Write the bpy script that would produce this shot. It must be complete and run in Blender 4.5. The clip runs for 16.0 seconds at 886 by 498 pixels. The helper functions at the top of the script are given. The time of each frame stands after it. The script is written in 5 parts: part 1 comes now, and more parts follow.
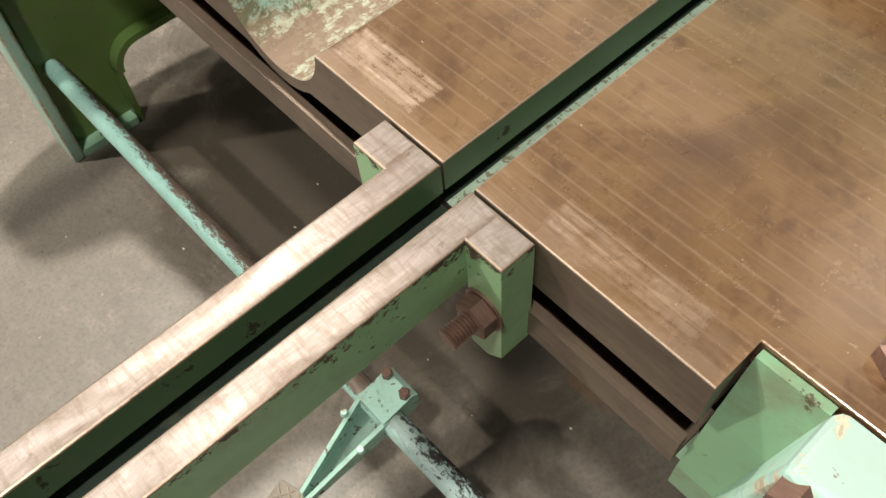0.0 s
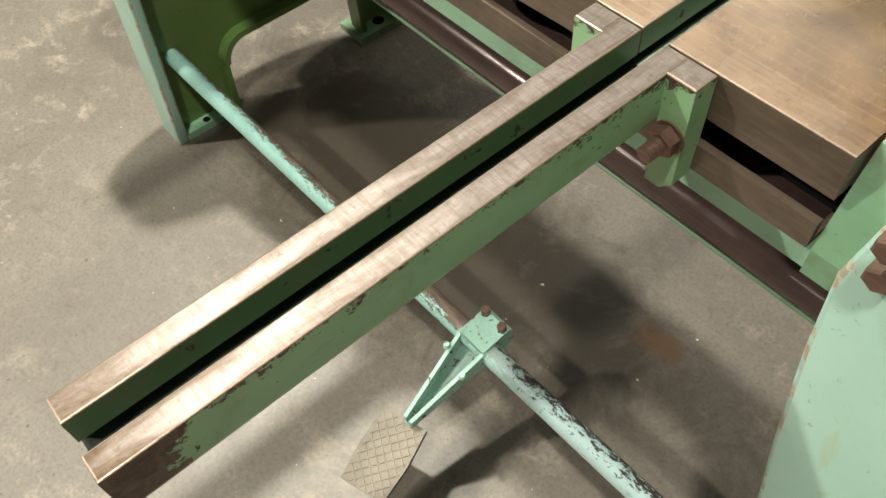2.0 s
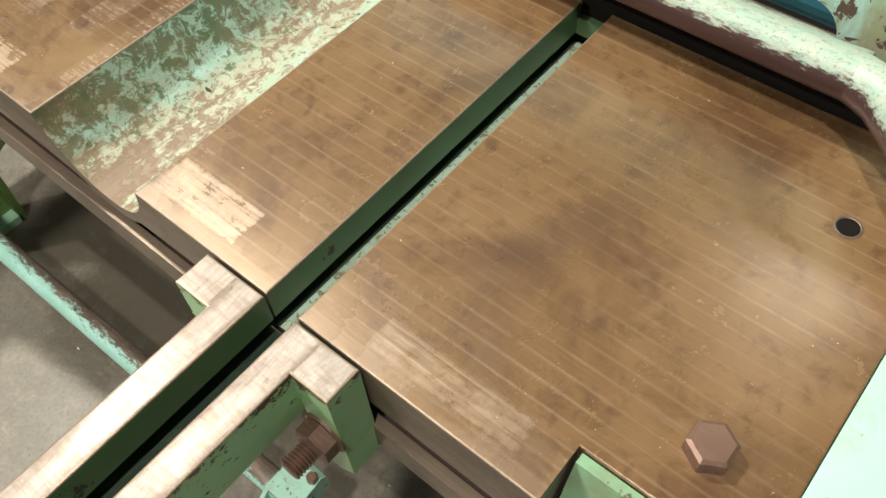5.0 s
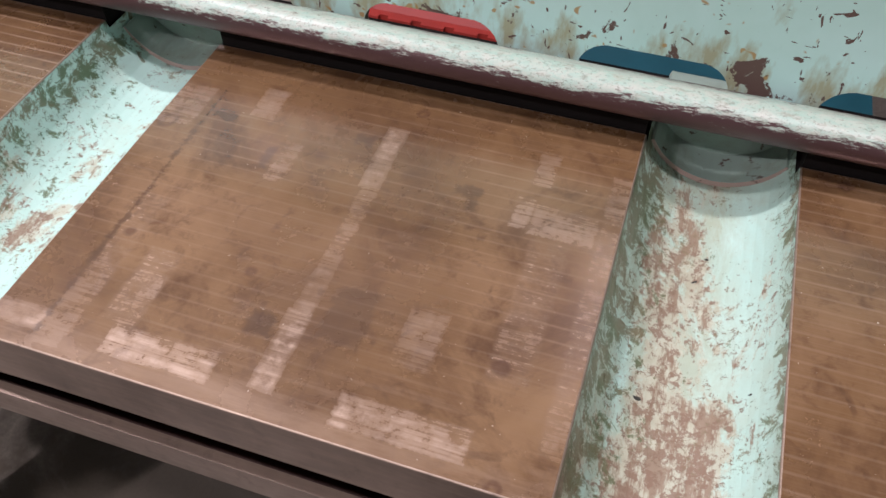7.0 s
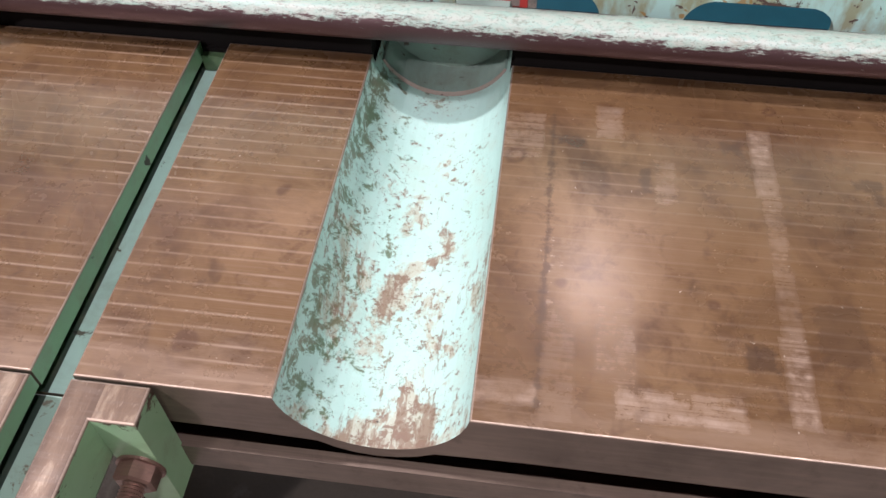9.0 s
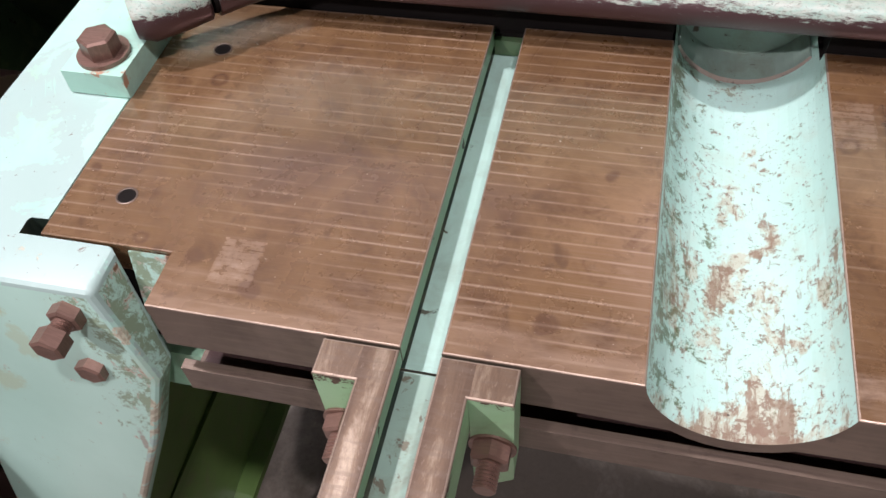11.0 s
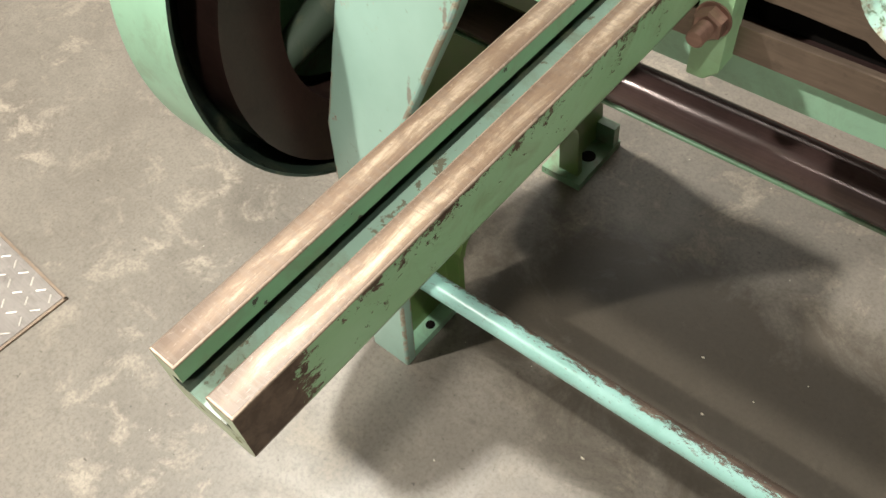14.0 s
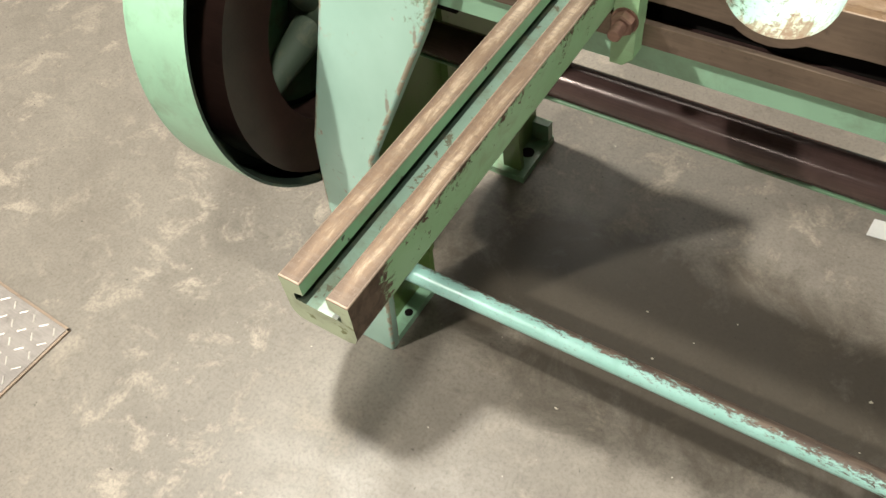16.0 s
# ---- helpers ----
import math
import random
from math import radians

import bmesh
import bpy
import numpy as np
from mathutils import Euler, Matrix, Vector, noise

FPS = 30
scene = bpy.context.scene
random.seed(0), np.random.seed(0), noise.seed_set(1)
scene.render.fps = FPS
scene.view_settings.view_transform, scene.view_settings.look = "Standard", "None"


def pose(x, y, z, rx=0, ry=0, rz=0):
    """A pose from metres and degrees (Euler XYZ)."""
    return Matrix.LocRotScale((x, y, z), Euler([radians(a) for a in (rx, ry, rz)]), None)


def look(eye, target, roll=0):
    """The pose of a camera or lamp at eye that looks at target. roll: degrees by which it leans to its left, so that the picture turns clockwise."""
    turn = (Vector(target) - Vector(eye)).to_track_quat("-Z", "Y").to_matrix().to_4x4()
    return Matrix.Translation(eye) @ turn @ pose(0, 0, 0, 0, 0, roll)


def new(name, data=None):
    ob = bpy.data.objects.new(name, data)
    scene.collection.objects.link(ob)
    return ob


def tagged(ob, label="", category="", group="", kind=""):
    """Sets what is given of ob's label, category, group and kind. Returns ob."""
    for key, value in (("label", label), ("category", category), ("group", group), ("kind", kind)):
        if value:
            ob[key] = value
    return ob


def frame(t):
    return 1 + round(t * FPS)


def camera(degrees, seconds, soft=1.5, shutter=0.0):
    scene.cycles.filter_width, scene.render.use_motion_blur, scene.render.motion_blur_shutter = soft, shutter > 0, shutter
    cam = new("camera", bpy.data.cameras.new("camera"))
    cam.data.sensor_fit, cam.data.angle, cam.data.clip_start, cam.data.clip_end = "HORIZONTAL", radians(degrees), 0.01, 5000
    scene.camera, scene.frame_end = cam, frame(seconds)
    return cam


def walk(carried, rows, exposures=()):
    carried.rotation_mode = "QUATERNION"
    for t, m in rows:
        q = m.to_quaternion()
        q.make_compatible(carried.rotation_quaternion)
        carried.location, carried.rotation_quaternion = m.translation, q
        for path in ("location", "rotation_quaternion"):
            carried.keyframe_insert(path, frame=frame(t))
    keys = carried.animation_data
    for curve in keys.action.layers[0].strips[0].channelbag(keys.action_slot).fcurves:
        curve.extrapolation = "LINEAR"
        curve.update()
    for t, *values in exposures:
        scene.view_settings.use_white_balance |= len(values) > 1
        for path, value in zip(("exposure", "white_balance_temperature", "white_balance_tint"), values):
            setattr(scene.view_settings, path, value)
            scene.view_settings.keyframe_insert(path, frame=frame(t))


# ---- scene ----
cam = camera(57.0, 16.0)
PATH = [
    (0, (0.166, -0.146, 1.148), (-0.694, 0.5, -0.538), -6.4),
    (0.5, (0.18, -0.196, 1.164), (-0.734, 0.456, -0.491), -6.2),
    (1, (0.197, -0.271, 1.174), (-0.724, 0.418, -0.462), -5.4),
    (1.5, (0.215, -0.32, 1.186), (-0.707, 0.39, -0.441), -4.9),
    (2, (0.229, -0.363, 1.2), (-0.715, 0.34, -0.416), -5.0),
    (2.4, (0.237, -0.381, 1.208), (-0.724, 0.315, -0.402), -5.2),
    (2.5, (0.238, -0.385, 1.206), (-0.727, 0.309, -0.403), -5.7),
    (3, (0.248, -0.335, 1.21), (-0.698, 0.384, -0.399), -6.9),
    (3.5, (0.253, -0.216, 1.203), (-0.647, 0.545, -0.413), -7.3),
    (3.7, (0.248, -0.172, 1.195), (-0.635, 0.597, -0.427), -7.2),
    (5.8, (0.046, -0.087, 1.168), (-0.623, 0.854, -0.466), -3.2),
    (6, (-0.006, -0.107, 1.178), (-0.624, 0.922, -0.422), -2.6),
    (6.5, (-0.115, -0.155, 1.193), (-0.594, 1.03, -0.346), 0.6),
    (7, (-0.213, -0.152, 1.194), (-0.623, 1.086, -0.322), 0.1),
    (7.5, (-0.292, -0.127, 1.21), (-0.647, 1.153, -0.286), -1.6),
    (8, (-0.343, -0.132, 1.201), (-0.653, 1.144, -0.308), -1.4),
    (8.5, (-0.404, -0.149, 1.198), (-0.644, 1.094, -0.35), -1.6),
    (9, (-0.505, -0.175, 1.194), (-0.674, 1.069, -0.362), -0.4),
    (9.5, (-0.587, -0.189, 1.193), (-0.777, 1.059, -0.358), -0.3),
    (9.7, (-0.611, -0.19, 1.192), (-0.817, 1.061, -0.355), -0.4),
    (11.8, (-0.644, -0.221, 1.207), (-1.109, 0.9, -0.383), -8.9),
    (12, (-0.638, -0.237, 1.209), (-1.125, 0.869, -0.385), -9.1),
    (12.5, (-0.609, -0.289, 1.19), (-1.223, 0.744, -0.409), -10.3),
    (13, (-0.558, -0.355, 1.158), (-1.333, 0.586, -0.427), -11.0),
    (13.5, (-0.517, -0.404, 1.154), (-1.379, 0.462, -0.429), -9.3),
    (14, (-0.517, -0.443, 1.149), (-1.384, 0.38, -0.455), -8.2),
    (14.5, (-0.51, -0.487, 1.151), (-1.332, 0.357, -0.465), -7.2),
    (15, (-0.501, -0.537, 1.18), (-1.292, 0.373, -0.416), -5.6),
    (15.5, (-0.49, -0.57, 1.21), (-1.266, 0.39, -0.364), -5.6),
    (16, (-0.466, -0.587, 1.261), (-1.234, 0.365, -0.321), -8.5),
]
walk(cam, [(t, look(eye, target, roll)) for t, eye, target, roll in PATH],
     [(0.0, -0.23, 6950, 9), (1.5, -0.08, 6950, 5), (3.0, -0.02, 7100, 2), (3.5, -0.05, 7350, 1), (6.0, -0.22, 6300, 10), (6.5, -0.42, 6100, 18), (7.5, -0.64, 6300, 33), (8.5, -0.48, 6200, 32), (9.5, -0.50, 6100, 23), (12.0, -0.50, 6250, 28), (12.5, -0.32, 6300, 19), (13.5, 0.03, 6650, 7), (16.0, 0.09, 6800, 6)])

# ---- world and light ----
world = bpy.data.worlds.new("hall_air")
scene.world = world
world.use_nodes = True
world.node_tree.nodes["Background"].inputs[0].default_value = (0.95, 0.97, 1.0, 1)
world.node_tree.nodes["Background"].inputs[1].default_value = 0.006


def lamp(name, x, y, z, size_x, size_y, watts, colour=(1.0, 0.97, 0.92)):
    data = bpy.data.lights.new(name, "AREA")
    data.shape, data.size, data.size_y, data.energy, data.color = "RECTANGLE", size_x, size_y, watts, colour
    ob = new(name, data)
    ob.matrix_basis = pose(x, y, z)
    return ob


# last row: unseen wide panel, added for the broad sheen on the table
LAMPS = [(-2.4, 0.2, 4.6, 0.18, 0.18, 262), (-3.05, -3.25, 4.6, 0.18, 0.18, 335), (-1.2, -6.2, 4.6, 0.3, 0.3, 45), (0.55, -1.05, 4.6, 0.2, 0.2, 160), (-0.02, 3.0, 4.6, 0.35, 0.35, 6), (-2.9, 4.4, 4.6, 3.4, 1.3, 30)]
for lx, ly, lz, sx, sy, w in LAMPS:
    lamp("ceiling_light", lx, ly, lz, sx, sy, w)

# ---- materials ----


def material(name):
    m = bpy.data.materials.new(name)
    m.use_nodes = True
    nt = m.node_tree
    nt.nodes.clear()
    out = nt.nodes.new("ShaderNodeOutputMaterial")
    b = nt.nodes.new("ShaderNodeBsdfPrincipled")
    nt.links.new(b.outputs[0], out.inputs[0])
    return m, nt, b


def node(nt, kind, ins=None, **props):
    n = nt.nodes.new(kind)
    if "operation" in props:
        n.operation = props["operation"]
    if "blend_type" in props:
        n.blend_type = props["blend_type"]
    if "data_type" in props:
        n.data_type = props["data_type"]
    if "feature" in props:
        n.feature = props["feature"]
    if "bands" in props:
        n.bands_direction = props["bands"]
    for key, v in (ins or {}).items():
        if isinstance(v, bpy.types.NodeSocket):
            nt.links.new(v, n.inputs[key])
        else:
            n.inputs[key].default_value = v
    return n


def place(nt, scale=(1, 1, 1), shift=(0, 0, 0)):
    tc = nt.nodes.new("ShaderNodeTexCoord")
    mp = node(nt, "ShaderNodeMapping", {"Vector": tc.outputs["Object"], "Scale": scale, "Location": shift})
    return mp.outputs[0]


def grain(nt, vec, scale, detail=4.0, rough=0.6, distort=0.0):
    return node(nt, "ShaderNodeTexNoise", {"Vector": vec, "Scale": scale, "Detail": detail, "Roughness": rough, "Distortion": distort}).outputs[0]


def ramp(nt, fac, stops):
    n = nt.nodes.new("ShaderNodeValToRGB")
    nt.links.new(fac, n.inputs[0])
    el = n.color_ramp.elements
    while len(el) < len(stops):
        el.new(0.5)
    for e, (p, c) in zip(el, stops):
        e.position, e.color = p, c if len(c) == 4 else (*c, 1)
    return n.outputs[0]


def grey(nt, fac, a, b, va=0.0, vb=1.0):
    n = node(nt, "ShaderNodeMapRange", {"Value": fac, "From Min": a, "From Max": b, "To Min": va, "To Max": vb})
    return n.outputs[0]


def blend(nt, fac, a, b, kind="MIX"):
    n = nt.nodes.new("ShaderNodeMix")
    n.data_type, n.blend_type = "RGBA", kind
    for key, v in ((0, fac), (6, a), (7, b)):
        if isinstance(v, bpy.types.NodeSocket):
            nt.links.new(v, n.inputs[key])
        else:
            n.inputs[key].default_value = v if key == 0 else (*v, 1)
    return n.outputs[2]


def calc(nt, op, a, b=0.0):
    n = nt.nodes.new("ShaderNodeMath")
    n.operation = op
    for key, v in ((0, a), (1, b)):
        if isinstance(v, bpy.types.NodeSocket):
            nt.links.new(v, n.inputs[key])
        else:
            n.inputs[key].default_value = v
    return n.outputs[0]


def bump(nt, b, height, strength=0.3, distance=0.001):
    n = node(nt, "ShaderNodeBump", {"Height": height, "Strength": strength, "Distance": distance})
    nt.links.new(n.outputs[0], b.inputs["Normal"])


def smear(nt, vec, scale, lo, hi, to=1.0, detail=6.0, rough=0.65, distort=0.5):
    return grey(nt, grain(nt, vec, scale, detail, rough, distort), lo, hi, 0.0, to)


def paint(name, colour, chips=0.6, rust=(0.13, 0.065, 0.035), grime=0.4, rough=0.35, size=60):
    """Old machine enamel with chips, runs of rust and grime."""
    m, nt, b = material(name)
    v = place(nt)
    big = grain(nt, v, 9, 5, 0.6)
    tone = blend(nt, grey(nt, big, 0.35, 0.7), tuple(c * 0.82 for c in colour), colour)
    dirt = grain(nt, v, 26, 6, 0.7, 0.4)
    tone = blend(nt, grey(nt, dirt, 0.5, 0.75, 0, grime), tone, (0.16, 0.15, 0.09))
    chip = grain(nt, v, size, 6, 0.65, 0.3)
    mask = grey(nt, chip, chips, chips + 0.03)
    nt.links.new(blend(nt, mask, tone, rust), b.inputs["Base Color"])
    nt.links.new(grey(nt, mask, 0, 1, rough, 0.75), b.inputs["Roughness"])
    lump = grain(nt, v, 120, 3, 0.5)
    bump(nt, b, calc(nt, "SUBTRACT", calc(nt, "MULTIPLY", lump, 0.5), mask), 0.35, 0.0006)
    return m


MINT = paint("mint_enamel", (0.35, 0.61, 0.43), 0.70)


# stains and bare chips on the end frame's front: centre x and z, half sizes, strength
STAINS = [(-0.988, 0.822, 0.014, 0.010, 0.4), (-1.018, 0.745, 0.024, 0.013, 0.32), (-0.975, 0.790, 0.008, 0.016, 0.28), (-0.921, 0.702, 0.003, 0.016, 0.9), (-0.966, 0.595, 0.003, 0.020, 0.9)]


def frame_paint():
    """Mint enamel on the end frames, chipped along the top edge, with yellowed smears."""
    m, nt, b = material("frame_enamel")
    v = place(nt)
    tc = nt.nodes.new("ShaderNodeTexCoord")
    xyz = node(nt, "ShaderNodeSeparateXYZ", {0: tc.outputs["Object"]})
    base = grain(nt, v, 8, 4, 0.6)
    tone = blend(nt, grey(nt, base, 0.35, 0.7), (0.38, 0.59, 0.50), (0.44, 0.66, 0.57))
    yellow = grey(nt, grain(nt, place(nt, (1.6, 1, 0.7)), 13, 5, 0.6, 0.6), 0.64, 0.72, 0.0, 0.4)
    tone = blend(nt, yellow, tone, (0.40, 0.37, 0.15))
    ragged = calc(nt, "MULTIPLY", calc(nt, "SUBTRACT", grain(nt, v, 75, 7, 0.75), 0.5), 5.5)
    for cx, cz, hx, hz, strength in STAINS:
        ex = calc(nt, "DIVIDE", calc(nt, "SUBTRACT", xyz.outputs[0], cx), hx)
        ez = calc(nt, "DIVIDE", calc(nt, "SUBTRACT", xyz.outputs[2], cz), hz)
        far = calc(nt, "ADD", calc(nt, "ADD", calc(nt, "MULTIPLY", ex, ex), calc(nt, "MULTIPLY", ez, ez)), ragged)
        tone = blend(nt, grey(nt, far, 1.1, 0.4, 0.0, strength), tone, (0.40, 0.33, 0.11) if strength < 0.8 else (0.30, 0.27, 0.22))
    # greasy speckle along the side next to the table
    beside = calc(nt, "MULTIPLY", grey(nt, xyz.outputs[0], -0.948, -0.905, 0.0, 0.17), calc(nt, "MULTIPLY", calc(nt, "LESS_THAN", xyz.outputs[0], -0.5), grey(nt, xyz.outputs[2], 0.69, 0.74)))
    tone = blend(nt, grey(nt, calc(nt, "ADD", grain(nt, v, 85, 8, 0.78, 0.4), beside), 0.62, 0.67, 0.0, 0.75), tone, (0.17, 0.20, 0.10))
    edge = grey(nt, xyz.outputs[2], 0.838, 0.851, 0.0, 0.12)
    wear = calc(nt, "ADD", grain(nt, v, 55, 6, 0.7, 0.3), calc(nt, "ADD", edge, calc(nt, "MULTIPLY", beside, 0.4)))
    primer = grey(nt, wear, 0.66, 0.69)
    tone = blend(nt, primer, tone, (0.50, 0.44, 0.36))
    chip = grey(nt, wear, 0.71, 0.73)
    tone = blend(nt, chip, tone, (0.20, 0.10, 0.055))
    nt.links.new(tone, b.inputs["Base Color"])
    nt.links.new(grey(nt, primer, 0, 1, 0.36, 0.7), b.inputs["Roughness"])
    bump(nt, b, calc(nt, "SUBTRACT", calc(nt, "MULTIPLY", grain(nt, v, 70, 4, 0.55), 0.7), primer), 0.4, 0.0008)
    return m


FRAME = frame_paint()
# grimy frame mint, darkened further: the web's shade is in its colour
WEB = paint("shaded_web_enamel", (0.125, 0.215, 0.06), 0.69, (0.05, 0.05, 0.03), 0.6)


def flaking_paint(name, bare_at, at_edge=0.0):
    """Pale enamel come away in sheets: cream filler round the flakes, red-brown iron in the middle."""
    m, nt, b = material(name)
    v = place(nt)
    tone = blend(nt, smear(nt, v, 8, 0.35, 0.65), (0.33, 0.54, 0.46), (0.40, 0.61, 0.53))
    tone = blend(nt, smear(nt, v, 20, 0.54, 0.7, 0.4), tone, (0.36, 0.36, 0.22))
    tone = blend(nt, smear(nt, v, 15, 0.53, 0.545, 0.8), tone, (0.34, 0.45, 0.42))
    xyz = node(nt, "ShaderNodeSeparateXYZ", {0: v})
    flake = calc(nt, "ADD", grain(nt, v, 42, 7, 0.68, 0.5), grey(nt, xyz.outputs[1], 0.004, -0.007, 0.0, at_edge))
    tone = blend(nt, grey(nt, flake, bare_at, bare_at + 0.012), tone, (0.50, 0.48, 0.36))
    tone = blend(nt, grey(nt, flake, bare_at + 0.03, bare_at + 0.06, 0.0, 0.6), tone, (0.26, 0.205, 0.155))
    tone = blend(nt, smear(nt, v, 130, 0.66, 0.69, 0.8), tone, (0.16, 0.10, 0.07))
    nt.links.new(tone, b.inputs["Base Color"])
    b.inputs["Roughness"].default_value = 0.42
    bump(nt, b, calc(nt, "SUBTRACT", calc(nt, "MULTIPLY", grain(nt, v, 90, 4, 0.55), 0.5), grey(nt, flake, bare_at, bare_at + 0.012)), 0.45, 0.0008)
    return m


FRAME_TOP = flaking_paint("flaking_top_enamel", 0.685)
FRAME_EDGE = flaking_paint("chipped_edge_enamel", 0.61, 0.12)
MINT_TOP = paint("chipped_mint_enamel", (0.42, 0.70, 0.58), 0.60, (0.42, 0.24, 0.15), 0.35)


def trough_paint():
    """Mint enamel worn by hands through cream filler to brown iron, with moss-green grime along the flanks."""
    m, nt, b = material("hand_worn_mint_enamel")
    v = place(nt)
    tc = nt.nodes.new("ShaderNodeTexCoord")
    xyz = node(nt, "ShaderNodeSeparateXYZ", {0: tc.outputs["Object"]})
    u = calc(nt, "SUBTRACT", calc(nt, "MODULO", calc(nt, "ADD", xyz.outputs[0], 0.611), 0.397), 0.047)
    across = calc(nt, "ABSOLUTE", calc(nt, "ADD", u, 0.003))
    right = grey(nt, xyz.outputs[0], -0.37, -0.36)
    tone = blend(nt, smear(nt, v, 7, 0.35, 0.65), (0.37, 0.57, 0.50), (0.43, 0.63, 0.565))
    tone = blend(nt, smear(nt, v, 38, 0.50, 0.68, 0.35), tone, (0.40, 0.47, 0.38))
    film = calc(nt, "MULTIPLY", calc(nt, "MULTIPLY", right, smear(nt, place(nt, (1, 0.4, 1)), 34, 0.36, 0.58, 0.75, detail=8.0, rough=0.75)), grey(nt, u, 0.030, 0.012, 0.35, 1.0))
    tone = blend(nt, film, tone, (0.31, 0.335, 0.235))
    lip = grey(nt, calc(nt, "ADD", xyz.outputs[1], calc(nt, "MULTIPLY", calc(nt, "SUBTRACT", grain(nt, v, 30, 5, 0.7), 0.5), 0.06)), 0.035, 0.0, 0.0, 0.15)
    back = grey(nt, xyz.outputs[1], 0.17, 0.23, 0.0, -0.10)
    middle = grey(nt, across, 0.036, 0.008, 0.0, 0.13)
    zone = calc(nt, "ADD", calc(nt, "ADD", calc(nt, "ADD", middle, lip), back), grey(nt, right, 0, 1, 0.02, 0.06))
    # whole sheets of enamel gone: cream filler, with brown iron in streaks and clustered flecks inside them
    sheet = calc(nt, "ADD", calc(nt, "ADD", grain(nt, place(nt, (1, 0.55, 1)), 24, 8, 0.72, 0.5), calc(nt, "MULTIPLY", calc(nt, "SUBTRACT", grain(nt, v, 130, 4, 0.7), 0.5), 0.22)), zone)
    cream = grey(nt, sheet, 0.60, 0.66, 0.0, 0.85)
    tone = blend(nt, cream, tone, blend(nt, smear(nt, v, 45, 0.4, 0.62), (0.42, 0.42, 0.32), (0.345, 0.325, 0.235)))
    streak = grey(nt, calc(nt, "ADD", grain(nt, place(nt, (1, 0.22, 1)), 85, 8, 0.75, 0.3), calc(nt, "MULTIPLY", calc(nt, "SUBTRACT", sheet, 0.55), 0.75)), 0.60, 0.67, 0.0, 0.85)
    tone = blend(nt, streak, tone, (0.21, 0.14, 0.09))
    fleck = grey(nt, calc(nt, "ADD", grain(nt, v, 190, 6, 0.75, 0.3), calc(nt, "MULTIPLY", calc(nt, "SUBTRACT", sheet, 0.50), 0.50)), 0.615, 0.66, 0.0, 0.85)
    tone = blend(nt, fleck, tone, (0.19, 0.12, 0.08))
    side = calc(nt, "MAXIMUM", grey(nt, u, -0.004, -0.042, 0.0, 0.17), calc(nt, "MULTIPLY", grey(nt, u, 0.036, 0.048, 0.0, 0.15), right))
    grime = grey(nt, calc(nt, "ADD", grain(nt, v, 75, 8, 0.80, 0.4), calc(nt, "MULTIPLY", side, grey(nt, right, 0, 1, 0.75, 1.0))), 0.615, 0.66, 0.0, 0.88)
    tone = blend(nt, grime, tone, blend(nt, smear(nt, v, 25, 0.4, 0.6), (0.07, 0.105, 0.038), (0.15, 0.125, 0.065)))
    stipple = grey(nt, calc(nt, "ADD", grain(nt, v, 260, 5, 0.75), calc(nt, "MULTIPLY", calc(nt, "SUBTRACT", grain(nt, v, 22, 4, 0.6), 0.5), 0.45)), 0.62, 0.66, 0.0, 0.7)
    tone = blend(nt, stipple, tone, (0.17, 0.135, 0.075))
    dots = smear(nt, v, 110, 0.76, 0.775, detail=1.0)
    tone = blend(nt, dots, tone, (0.03, 0.03, 0.025))
    nt.links.new(tone, b.inputs["Base Color"])
    worn = calc(nt, "MAXIMUM", cream, streak)
    nt.links.new(grey(nt, worn, 0, 1, 0.36, 0.6), b.inputs["Roughness"])
    bump(nt, b, calc(nt, "ADD", calc(nt, "MULTIPLY", grain(nt, v, 120, 5, 0.6), 0.8), calc(nt, "MULTIPLY", calc(nt, "ADD", cream, fleck), -0.6)), 0.5, 0.0007)
    return m


